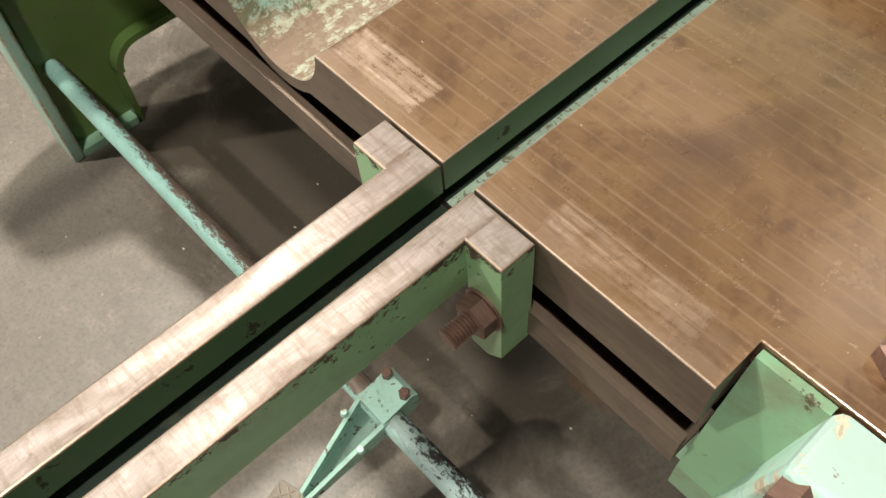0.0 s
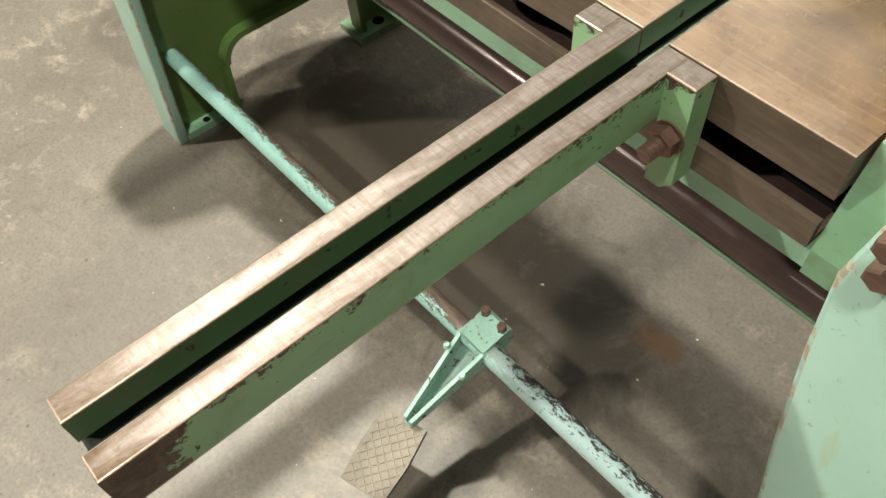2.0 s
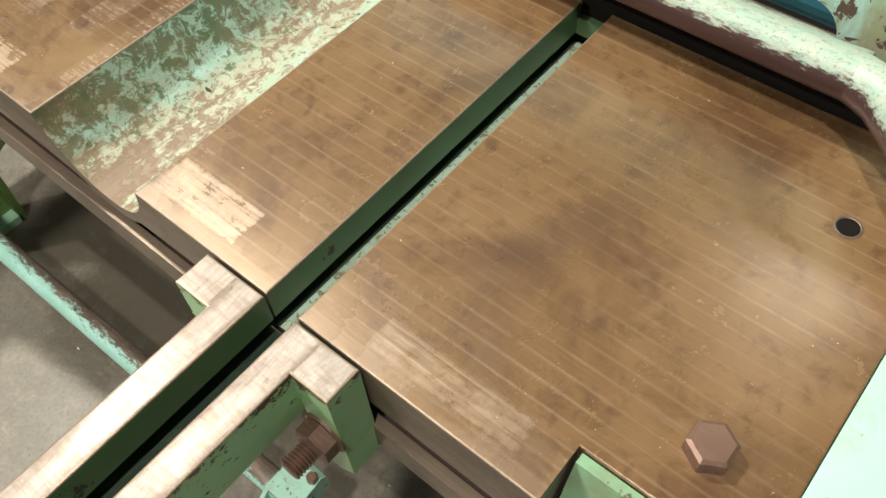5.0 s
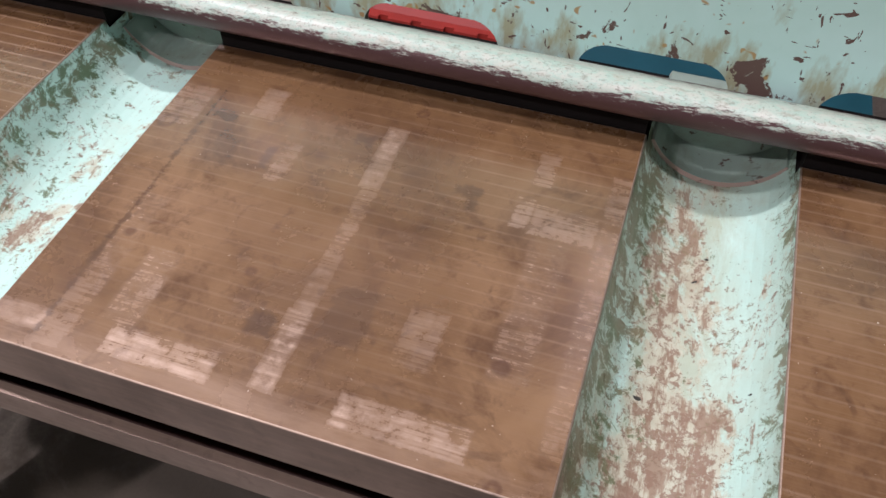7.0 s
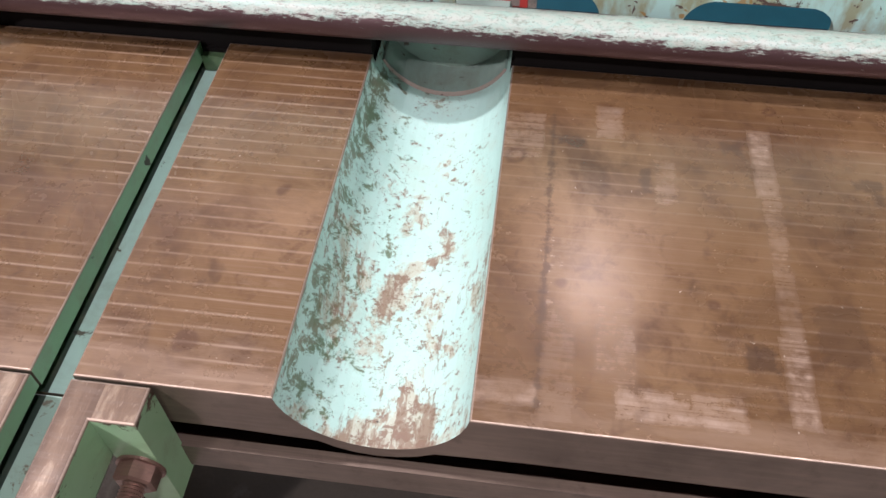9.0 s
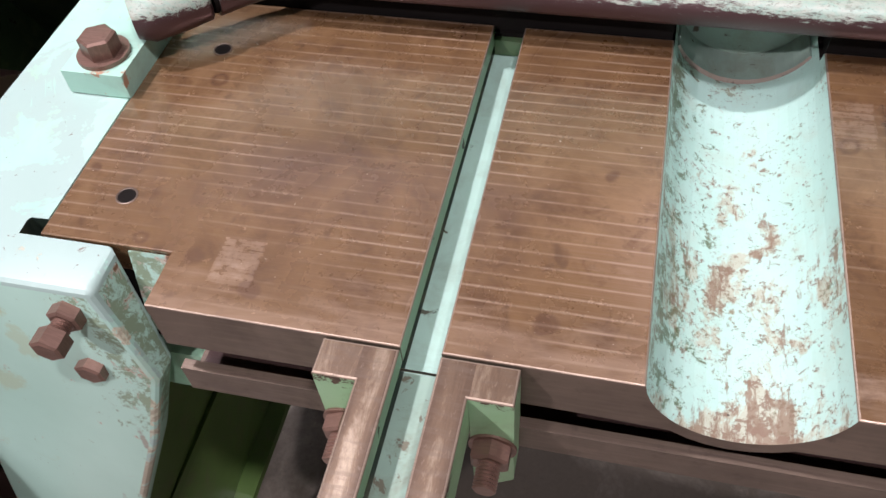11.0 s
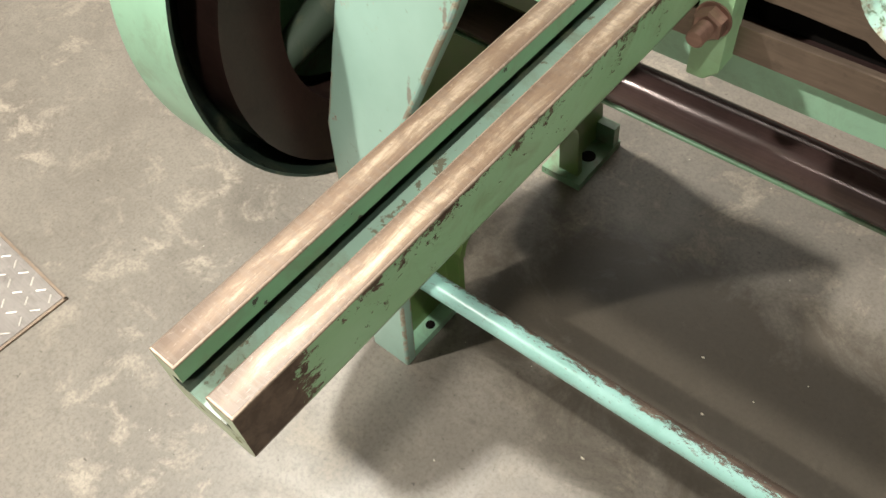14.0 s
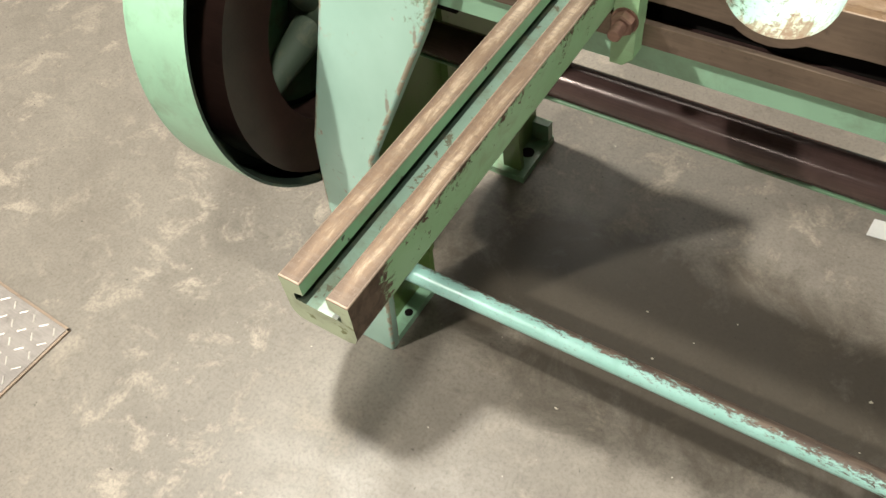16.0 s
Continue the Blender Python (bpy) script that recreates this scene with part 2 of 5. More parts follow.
def plate_paint():
    """Pale mint enamel with many short dark chips, rust spots and run stains at the scallops."""
    m, nt, b = material("chipped_pale_mint_enamel")
    v = place(nt)
    tc = nt.nodes.new("ShaderNodeTexCoord")
    xyz = node(nt, "ShaderNodeSeparateXYZ", {0: tc.outputs["Object"]})
    tone = blend(nt, smear(nt, v, 6, 0.35, 0.65), (0.39, 0.63, 0.56), (0.45, 0.70, 0.65))
    low = grey(nt, xyz.outputs[2], 0.926, 0.895, 0.0, 0.20)
    runs = grey(nt, calc(nt, "ADD", grain(nt, place(nt, (1, 1, 0.35)), 45, 5, 0.65), low), 0.62, 0.78, 0.0, 0.75)
    tone = blend(nt, runs, tone, (0.27, 0.22, 0.08))
    spot = smear(nt, v, 105, 0.70, 0.74, 0.85, detail=1.0)
    tone = blend(nt, spot, tone, (0.33, 0.19, 0.04))
    dash = smear(nt, place(nt, (0.5, 1, 1.2)), 150, 0.66, 0.675, detail=2.0)
    tick = smear(nt, place(nt, (1.3, 1, 0.5)), 180, 0.69, 0.705, detail=2.0)
    chip = grey(nt, calc(nt, "ADD", grain(nt, v, 40, 6, 0.7, 0.4), calc(nt, "MULTIPLY", low, 0.5)), 0.685, 0.695)
    ex = calc(nt, "DIVIDE", calc(nt, "ADD", xyz.outputs[0], 0.509), 0.042)
    ez = calc(nt, "DIVIDE", calc(nt, "SUBTRACT", xyz.outputs[2], 0.908), 0.014)
    near = calc(nt, "ADD", calc(nt, "ADD", calc(nt, "MULTIPLY", ex, ex), calc(nt, "MULTIPLY", ez, ez)), calc(nt, "MULTIPLY", calc(nt, "SUBTRACT", grain(nt, v, 70, 5, 0.7), 0.5), 4.0))
    chip = calc(nt, "MAXIMUM", chip, grey(nt, near, 1.0, 0.9))
    marks = calc(nt, "MAXIMUM", calc(nt, "MAXIMUM", dash, tick), chip)
    tone = blend(nt, marks, tone, (0.10, 0.065, 0.05))
    nt.links.new(tone, b.inputs["Base Color"])
    nt.links.new(grey(nt, marks, 0, 1, 0.36, 0.7), b.inputs["Roughness"])
    bump(nt, b, calc(nt, "SUBTRACT", calc(nt, "MULTIPLY", grain(nt, v, 60, 3, 0.5), 0.5), marks), 0.35, 0.0006)
    return m


def rail_paint():
    """Whitish worn enamel on top, rubbed down to brown metal along the lower nose."""
    m, nt, b = material("rubbed_rail_enamel")
    v = place(nt)
    streak = place(nt, (0.45, 1, 1))
    tc = nt.nodes.new("ShaderNodeTexCoord")
    xyz = node(nt, "ShaderNodeSeparateXYZ", {0: tc.outputs["Object"]})
    tone = blend(nt, smear(nt, streak, 260, 0.40, 0.60), (0.30, 0.42, 0.35), (0.385, 0.425, 0.36))
    tone = blend(nt, smear(nt, streak, 230, 0.54, 0.68, 0.55), tone, (0.19, 0.19, 0.14))
    tone = blend(nt, smear(nt, place(nt, (0.7, 1, 1)), 560, 0.54, 0.64, 0.5), tone, (0.12, 0.11, 0.085))
    tone = blend(nt, smear(nt, streak, 70, 0.60, 0.70, 0.6), tone, (0.30, 0.27, 0.20))
    low = grey(nt, calc(nt, "ADD", xyz.outputs[2], calc(nt, "MULTIPLY", calc(nt, "SUBTRACT", grain(nt, place(nt, (1, 0, 0)), 9, 3, 0.5), 0.5), 0.012)), 0.8925, 0.8835, 0.0, 1.0)
    ragged = calc(nt, "ADD", low, calc(nt, "MULTIPLY", calc(nt, "SUBTRACT", grain(nt, place(nt, (0.22, 1, 1)), 420, 7, 0.8), 0.5), 2.8))
    bare = grey(nt, ragged, 0.36, 0.60)
    tone = blend(nt, bare, tone, (0.085, 0.047, 0.047))
    nt.links.new(tone, b.inputs["Base Color"])
    nt.links.new(calc(nt, "MULTIPLY", bare, 0.5), b.inputs["Metallic"])
    b.inputs["Roughness"].default_value = 0.42
    bump(nt, b, calc(nt, "SUBTRACT", grain(nt, v, 200, 4, 0.6), bare), 0.35, 0.0006)
    return m


def arm_paint(tip_y):
    """Mint enamel with dark chips below the top edge, rubbed bare round the free end."""
    m, nt, b = material("arm_enamel")
    v = place(nt)
    tc = nt.nodes.new("ShaderNodeTexCoord")
    xyz = node(nt, "ShaderNodeSeparateXYZ", {0: tc.outputs["Object"]})
    tone = blend(nt, smear(nt, v, 9, 0.35, 0.7), (0.26, 0.45, 0.235), (0.33, 0.53, 0.32))
    tone = blend(nt, smear(nt, v, 28, 0.52, 0.72, 0.5), tone, (0.20, 0.22, 0.12))
    edge = grey(nt, xyz.outputs[2], 0.838, 0.851, 0.0, 0.16)
    high = grey(nt, xyz.outputs[2], 0.815, 0.851, 0.0, 0.07)
    tip = grey(nt, xyz.outputs[1], tip_y + 0.055, tip_y + 0.005, 0.0, 0.55)
    flecks = grain(nt, place(nt, (1, 0.7, 1)), 210, 7, 0.75, 0.3)
    patch = calc(nt, "MULTIPLY", calc(nt, "SUBTRACT", grain(nt, v, 30, 4, 0.6), 0.5), 0.5)
    wear = calc(nt, "ADD", calc(nt, "ADD", calc(nt, "ADD", flecks, patch), calc(nt, "ADD", edge, high)), tip)
    chip = grey(nt, wear, 0.69, 0.71)
    tone = blend(nt, chip, tone, blend(nt, smear(nt, v, 90, 0.4, 0.65), (0.075, 0.045, 0.03), (0.16, 0.105, 0.075)))
    nt.links.new(tone, b.inputs["Base Color"])
    nt.links.new(grey(nt, chip, 0, 1, 0.38, 0.5), b.inputs["Roughness"])
    nt.links.new(calc(nt, "MULTIPLY", chip, 0.4), b.inputs["Metallic"])
    bump(nt, b, calc(nt, "SUBTRACT", calc(nt, "MULTIPLY", grain(nt, v, 110, 3, 0.5), 0.6), chip), 0.4, 0.0007)
    return m


def arm_top(cx, reach, half, dark, tip_y):
    """Ground steel on an arm's two rails: browned along the edges, rubbed pale in the middle, with cross marks."""
    m, nt, b = material("rubbed_arm_steel")
    v = place(nt)
    tc = nt.nodes.new("ShaderNodeTexCoord")
    xyz = node(nt, "ShaderNodeSeparateXYZ", {0: tc.outputs["Object"]})
    rim = calc(nt, "DIVIDE", calc(nt, "ABSOLUTE", calc(nt, "SUBTRACT", calc(nt, "ABSOLUTE", calc(nt, "SUBTRACT", xyz.outputs[0], cx)), reach)), half)
    rim = calc(nt, "MULTIPLY", calc(nt, "MINIMUM", rim, 1.0), grey(nt, calc(nt, "LESS_THAN", rim, 1.08), 0, 1, 0.35, 1.0))
    along = place(nt, (1, 0.2, 1))
    wear = calc(nt, "SUBTRACT", grain(nt, along, 75, 8, 0.75, 0.4), calc(nt, "MULTIPLY", calc(nt, "MULTIPLY", rim, rim), 0.14 + 0.30 * dark))
    wear = calc(nt, "SUBTRACT", wear, grey(nt, xyz.outputs[1], tip_y + 0.045, tip_y, 0.0, 0.22))
    tone = ramp(nt, wear, [(0.22, (0.10, 0.060, 0.036)), (0.42, (0.150, 0.096, 0.058) if dark else (0.205, 0.168, 0.148)), (0.62, (0.39, 0.31, 0.225) if dark else (0.32, 0.275, 0.255))])
    cross = grain(nt, place(nt, (0.16, 1, 1)), 330, 4, 0.65)
    tone = blend(nt, grey(nt, cross, 0.47, 0.62, 0.0, 0.5), tone, (0.14, 0.10, 0.072))
    pits = smear(nt, v, 150, 0.62, 0.72, 0.5, detail=6.0)
    tone = blend(nt, pits, tone, (0.07, 0.045, 0.03))
    fleck = smear(nt, place(nt, (1, 0.4, 1)), 520, 0.60, 0.74, 0.22, detail=3.0)
    tone = blend(nt, fleck, tone, (0.44, 0.37, 0.30))
    nt.links.new(tone, b.inputs["Base Color"])
    b.inputs["Metallic"].default_value = 0.55 if dark else 0.6
    b.inputs["Coat Weight"].default_value, b.inputs["Coat Roughness"].default_value = (0.45, 0.32) if dark else (0.0, 0.3)
    nt.links.new(grey(nt, calc(nt, "ADD", wear, calc(nt, "MULTIPLY", cross, 0.3)), 0.3, 0.8, 0.58, 0.40), b.inputs["Roughness"])
    bump(nt, b, calc(nt, "ADD", calc(nt, "ADD", calc(nt, "MULTIPLY", cross, 0.6), grain(nt, v, 90, 5, 0.6)), calc(nt, "MULTIPLY", pits, -0.6)), 0.26, 0.0005)
    return m


def bar_paint():
    """Blue-mint enamel on the treadle bar: brown along its back, blackened and speckled beyond the pedal."""
    m, nt, b = material("treadle_bar_enamel")
    v = place(nt)
    tc = nt.nodes.new("ShaderNodeTexCoord")
    xyz = node(nt, "ShaderNodeSeparateXYZ", {0: tc.outputs["Object"]})
    axis = calc(nt, "ADD", calc(nt, "MULTIPLY", calc(nt, "ADD", xyz.outputs[0], 1.075), 0.0156), -0.006)
    behind = calc(nt, "SUBTRACT", xyz.outputs[1], axis)
    left = grey(nt, xyz.outputs[0], -0.10, -0.24)
    tone = blend(nt, smear(nt, v, 12, 0.35, 0.65), (0.28, 0.52, 0.46), (0.36, 0.62, 0.57))
    tone = blend(nt, left, (0.42, 0.58, 0.57), tone)
    spread = grey(nt, xyz.outputs[0], -1.0, -0.28, -0.008, 0.014)
    streak = calc(nt, "MULTIPLY", grey(nt, calc(nt, "ADD", calc(nt, "ADD", behind, spread), calc(nt, "MULTIPLY", calc(nt, "SUBTRACT", grain(nt, place(nt, (0.4, 1, 1)), 170, 8, 0.78), 0.5), 0.065)), 0.0, 0.005), left)
    tone = blend(nt, streak, tone, blend(nt, smear(nt, place(nt, (0.15, 1, 1)), 120, 0.45, 0.65), (0.10, 0.07, 0.055), (0.20, 0.145, 0.11)))
    tone = blend(nt, smear(nt, place(nt, (0.4, 1, 1)), 260, 0.60, 0.68, 0.7), tone, (0.20, 0.17, 0.13))
    black = grey(nt, calc(nt, "ADD", calc(nt, "ADD", grain(nt, place(nt, (0.5, 1, 1)), 150, 7, 0.75, 0.3), calc(nt, "MULTIPLY", behind, 7.0)), calc(nt, "MULTIPLY", left, -0.16)), 0.50, 0.535)
    tone = blend(nt, black, tone, (0.035, 0.03, 0.028))
    nt.links.new(tone, b.inputs["Base Color"])
    worn = calc(nt, "MAXIMUM", black, streak)
    nt.links.new(grey(nt, worn, 0, 1, 0.33, 0.55), b.inputs["Roughness"])
    bump(nt, b, calc(nt, "SUBTRACT", calc(nt, "MULTIPLY", grain(nt, v, 120, 3, 0.5), 0.5), worn), 0.4, 0.0006)
    return m


BAR = bar_paint()
TROUGH = trough_paint()
LINER_EDGE = paint("rubbed_pink_primer", (0.40, 0.29, 0.25), 0.62, (0.12, 0.07, 0.055), 0.5)
# trough enamel lowered to grey-green, with the rail's shade in the colour
TROUGH_END = paint("rail_shaded_enamel", (0.30, 0.40, 0.34), 0.62, (0.10, 0.07, 0.055), 0.6)
PLATE = plate_paint()
RAIL = rail_paint()


def steel(name, colour, rough=0.35, metal=0.7, along=(6, 260, 60), wear=0.5, bright=0.35):
    m, nt, b = material(name)
    v = place(nt)
    cloud = grain(nt, v, 9, 5, 0.6, 0.4)
    fine = grain(nt, place(nt, along), 4, 3, 0.6)
    tone = blend(nt, grey(nt, cloud, 0.35, 0.68), tuple(c * 0.68 for c in colour), tuple(min(1, c * 1.2) for c in colour))
    tone = blend(nt, grey(nt, fine, 0.45, 0.75, 0, bright), tone, tuple(min(1, c * 1.7) for c in colour))
    spots = grain(nt, v, 60, 6, 0.7)
    tone = blend(nt, grey(nt, spots, 0.56, 0.70, 0, wear), tone, tuple(c * 0.45 for c in colour))
    nt.links.new(tone, b.inputs["Base Color"])
    b.inputs["Metallic"].default_value = metal
    nt.links.new(calc(nt, "ADD", grey(nt, cloud, 0.3, 0.7, rough * 1.2, rough * 0.8), calc(nt, "MULTIPLY", calc(nt, "SUBTRACT", spots, 0.5), 0.25)), b.inputs["Roughness"])
    bump(nt, b, calc(nt, "ADD", fine, spots), 0.15, 0.0004)
    return m


# tape ghosts and rubbed places on the table: centre, half sizes, strength (minus: dark stain)
MARKS = [(-0.3635, 0.188, 0.006, 0.027, 0.8), (-0.362, 0.110, 0.005, 0.075, 0.35), (-0.3625, 0.040, 0.006, 0.024, 0.8),
         (-0.420, 0.019, 0.030, 0.009, 0.9), (-0.290, 0.018, 0.033, 0.009, 0.9), (-0.502, 0.018, 0.015, 0.006, 0.7),
         (-0.453, 0.213, 0.008, 0.014, 0.6), (-0.266, 0.208, 0.006, 0.014, 0.5), (-0.246, 0.167, 0.019, 0.012, 0.6),
         (-0.271, 0.170, 0.005, 0.012, 0.8), (-0.450, 0.054, 0.010, 0.026, 0.45), (-0.298, 0.068, 0.010, 0.018, 0.4),
         (-0.506, 0.195, 0.013, 0.020, 0.45), (-0.220, 0.120, 0.006, 0.095, 0.4), (-0.833, 0.036, 0.012, 0.015, 0.6),
         (-0.086, 0.021, 0.030, 0.011, 0.9), (0.075, 0.018, 0.040, 0.009, 0.45), (-0.250, 0.104, 0.011, 0.048, 0.3),
         (-0.421, 0.165, 0.006, 0.018, 0.35), (-0.478, 0.060, 0.008, 0.055, 0.3), (-0.487, 0.115, 0.0012, 0.105, -0.6),
         (0.121, 0.013, 0.011, 0.012, -0.25), (-0.462, 0.163, 0.008, 0.012, -0.3), (-0.476, 0.193, 0.008, 0.004, -0.6),
         (-0.379, 0.051, 0.007, 0.007, -0.6), (-0.433, 0.166, 0.003, 0.009, -0.5), (-0.381, 0.199, 0.006, 0.005, -0.5),
         (-0.338, 0.070, 0.012, 0.018, -0.35), (-0.306, 0.176, 0.008, 0.004, -0.5), (-0.301, 0.166, 0.003, 0.005, -0.5)]


def table_steel():
    """Planed steel gone brown, with lengthwise tool lines, tape ghosts and stains."""
    m, nt, b = material("browned_planed_steel")
    v = place(nt)
    tc = nt.nodes.new("ShaderNodeTexCoord")
    xyz = node(nt, "ShaderNodeSeparateXYZ", {0: tc.outputs["Object"]})
    x, y = xyz.outputs[0], xyz.outputs[1]
    cloud = grain(nt, place(nt, (1, 0.7, 1)), 8, 5, 0.6, 0.5)
    spots = grain(nt, v, 55, 6, 0.7, 0.2)
    hair = grain(nt, place(nt, (8, 420, 60)), 3, 3, 0.6)
    tone = ramp(nt, cloud, [(0.3, (0.112, 0.056, 0.022)), (0.5, (0.195, 0.107, 0.046)), (0.7, (0.285, 0.172, 0.088))])
    tone = blend(nt, grey(nt, hair, 0.45, 0.8, 0, 0.35), tone, (0.30, 0.19, 0.12))
    tone = blend(nt, smear(nt, v, 14, 0.48, 0.68, 0.7), tone, (0.085, 0.038, 0.018))
    tone = blend(nt, smear(nt, v, 70, 0.52, 0.70, 0.5), tone, (0.075, 0.034, 0.018))
    # tool lines every 9 mm, broken by wear
    phase = calc(nt, "FRACT", calc(nt, "ADD", calc(nt, "DIVIDE", calc(nt, "ADD", y, 5.0), 0.0090), calc(nt, "MULTIPLY", grain(nt, place(nt, (4, 30, 1)), 2, 2, 0.5), 0.3)))
    line = grey(nt, calc(nt, "ABSOLUTE", calc(nt, "SUBTRACT", phase, 0.5)), 0.12, 0.02)
    line = calc(nt, "MULTIPLY", line, calc(nt, "MULTIPLY", smear(nt, place(nt, (0.6, 1, 1)), 13, 0.36, 0.60, 0.7), calc(nt, "MAXIMUM", grey(nt, x, -0.50, -0.62, 0.35, 1.0), grey(nt, x, -0.14, -0.08, 0.0, 0.4))))
    tone = blend(nt, line, tone, (0.42, 0.30, 0.21))
    # rubbed paler along the front edge
    rub = calc(nt, "SUBTRACT", grain(nt, place(nt, (0.5, 2, 1)), 28, 7, 0.7, 0.3), grey(nt, y, 0.0, 0.045, 0.0, 0.30))
    tone = blend(nt, grey(nt, rub, 0.32, 0.55, 0.0, 0.55), tone, (0.36, 0.245, 0.165))
    ghost, stain = None, None
    rag = calc(nt, "MULTIPLY", calc(nt, "SUBTRACT", grain(nt, v, 90, 5, 0.7), 0.5), 0.004)
    ragged = calc(nt, "MULTIPLY", calc(nt, "SUBTRACT", grain(nt, v, 120, 4, 0.7), 0.5), 0.016)
    holes = grey(nt, grain(nt, v, 110, 6, 0.75), 0.37, 0.58, 0.1, 1.0)
    for cx, cy, hx, hy, power in MARKS:
        dx = calc(nt, "SUBTRACT", calc(nt, "ABSOLUTE", calc(nt, "SUBTRACT", x, cx)), hx)
        dy = calc(nt, "SUBTRACT", calc(nt, "ABSOLUTE", calc(nt, "SUBTRACT", y, cy)), hy)
        d = calc(nt, "ADD", calc(nt, "MAXIMUM", dx, dy), rag if power > 0 else ragged)
        mask = grey(nt, d, 0.0014, -0.0014, 0.0, abs(power))
        if power > 0:
            ghost = mask if ghost is None else calc(nt, "MAXIMUM", ghost, mask)
        else:
            stain = mask if stain is None else calc(nt, "MAXIMUM", stain, mask)
    streaks = grey(nt, grain(nt, place(nt, (5, 130, 1)), 3, 5, 0.65), 0.38, 0.60, 0.2, 1.0)
    ghost = calc(nt, "MULTIPLY", calc(nt, "MULTIPLY", ghost, holes), streaks)
    tone = blend(nt, ghost, tone, (0.42, 0.30, 0.215))
    tone = blend(nt, stain, tone, (0.07, 0.04, 0.025))
    rings = smear(nt, v, 46, 0.64, 0.72, 0.4, detail=3.0)
    tone = blend(nt, rings, tone, (0.07, 0.035, 0.022))
    # dried drops: thin rings and filled spots, each cell its own
    wob = node(nt, "ShaderNodeMix", {0: 0.006, 4: v, 5: node(nt, "ShaderNodeTexNoise", {"Vector": v, "Scale": 70.0}).outputs[1]}, data_type="VECTOR").outputs[1]
    drop = node(nt, "ShaderNodeTexVoronoi", {"Vector": wob, "Scale": 26.0})
    pick = node(nt, "ShaderNodeSeparateXYZ", {0: drop.outputs["Color"]})
    size = grey(nt, pick.outputs[1], 0.0, 1.0, 0.06, 0.20)
    off = calc(nt, "SUBTRACT", drop.outputs["Distance"], size)
    rim = calc(nt, "MULTIPLY", grey(nt, calc(nt, "ABSOLUTE", off), 0.055, 0.01), grey(nt, pick.outputs[0], 0.72, 0.74, 0.0, 0.45))
    full = calc(nt, "MULTIPLY", grey(nt, off, 0.02, -0.03), grey(nt, pick.outputs[2], 0.78, 0.80, 0.0, 0.5))
    tone = blend(nt, calc(nt, "MAXIMUM", rim, full), tone, (0.075, 0.032, 0.022))
    specks = smear(nt, v, 420, 0.74, 0.77, 0.8, detail=2.0)
    tone = blend(nt, specks, tone, (0.70, 0.60, 0.48))
    nt.links.new(tone, b.inputs["Base Color"])
    b.inputs["Metallic"].default_value = 0.3
    # a film of oil over the steel
    b.inputs["Coat Weight"].default_value, b.inputs["Coat IOR"].default_value = 0.8, 1.65
    nt.links.new(calc(nt, "ADD", grey(nt, cloud, 0.3, 0.7, 0.30, 0.20), calc(nt, "MULTIPLY", ghost, 0.2)), b.inputs["Coat Roughness"])
    rough = calc(nt, "ADD", grey(nt, cloud, 0.3, 0.7, 0.27, 0.16), calc(nt, "MULTIPLY", spots, 0.10))
    nt.links.new(calc(nt, "ADD", rough, calc(nt, "MULTIPLY", ghost, 0.2)), b.inputs["Roughness"])
    bump(nt, b, calc(nt, "ADD", calc(nt, "ADD", hair, spots), calc(nt, "MULTIPLY", line, 0.5)), 0.12, 0.0005)
    return m


TABLE = table_steel()
FACE = steel("grey_brown_steel_face", (0.17, 0.125, 0.095), 0.42, 0.5)
# stained mint, doubling as a darker copy for parts that stand in shade
CHEEK = paint("stained_shaded_mint", (0.20, 0.36, 0.22), 0.68, (0.08, 0.07, 0.04), 0.9)
PEDAL = paint("pedal_enamel", (0.35, 0.58, 0.49), 0.60, (0.11, 0.09, 0.07), 0.6)
SLOT = paint("grimy_slot_enamel", (0.18, 0.33, 0.18), 0.64, (0.05, 0.04, 0.03), 0.7)
SLOT_FLOOR = paint("stained_slot_enamel", (0.31, 0.45, 0.37), 0.575, (0.17, 0.16, 0.115), 0.8, size=70)
# darker copy of the slot green: the right slot's shade is in it
SLOT_DARK = paint("shaded_slot_enamel", (0.095, 0.17, 0.08), 0.64, (0.05, 0.04, 0.03), 0.7)
SLOT_CLEAN = paint("pale_slot_enamel", (0.42, 0.62, 0.54), 0.66, (0.10, 0.10, 0.07), 0.35)
SLOT_SPECKLED = paint("speckled_slot_enamel", (0.44, 0.58, 0.47), 0.545, (0.19, 0.18, 0.12), 0.8, size=280)
# near-black that stands for shade in undercuts, pocket walls and the guard drum
RECESS_SHADE = paint("recess_shade_black", (0.025, 0.04, 0.03), 0.66, (0.015, 0.012, 0.01), 0.5)
END_PAINT = paint("thick_pale_enamel", (0.44, 0.50, 0.33), 0.60, (0.19, 0.20, 0.10), 1.0)
EDGE = steel("rubbed_steel_edge", (0.34, 0.26, 0.20), 0.46, 0.6, wear=1.0)
DARK_STEEL = steel("oil_dark_steel", (0.085, 0.052, 0.048), 0.20, 0.25)
TREAD = steel("worn_tread_steel", (0.17, 0.145, 0.115), 0.5, 0.2)
TREAD_RIB = steel("rubbed_rib_steel", (0.30, 0.26, 0.205), 0.5, 0.2)
RIM = steel("oily_brown_rim_iron", (0.045, 0.024, 0.02), 0.35, 0.25)
SPOKE = paint("dark_spoke_enamel", (0.05, 0.075, 0.05), 0.66, (0.03, 0.03, 0.02), 0.7, rough=0.7)
BOLT = steel("brown_bolt_steel", (0.22, 0.13, 0.10), 0.40, 0.5)


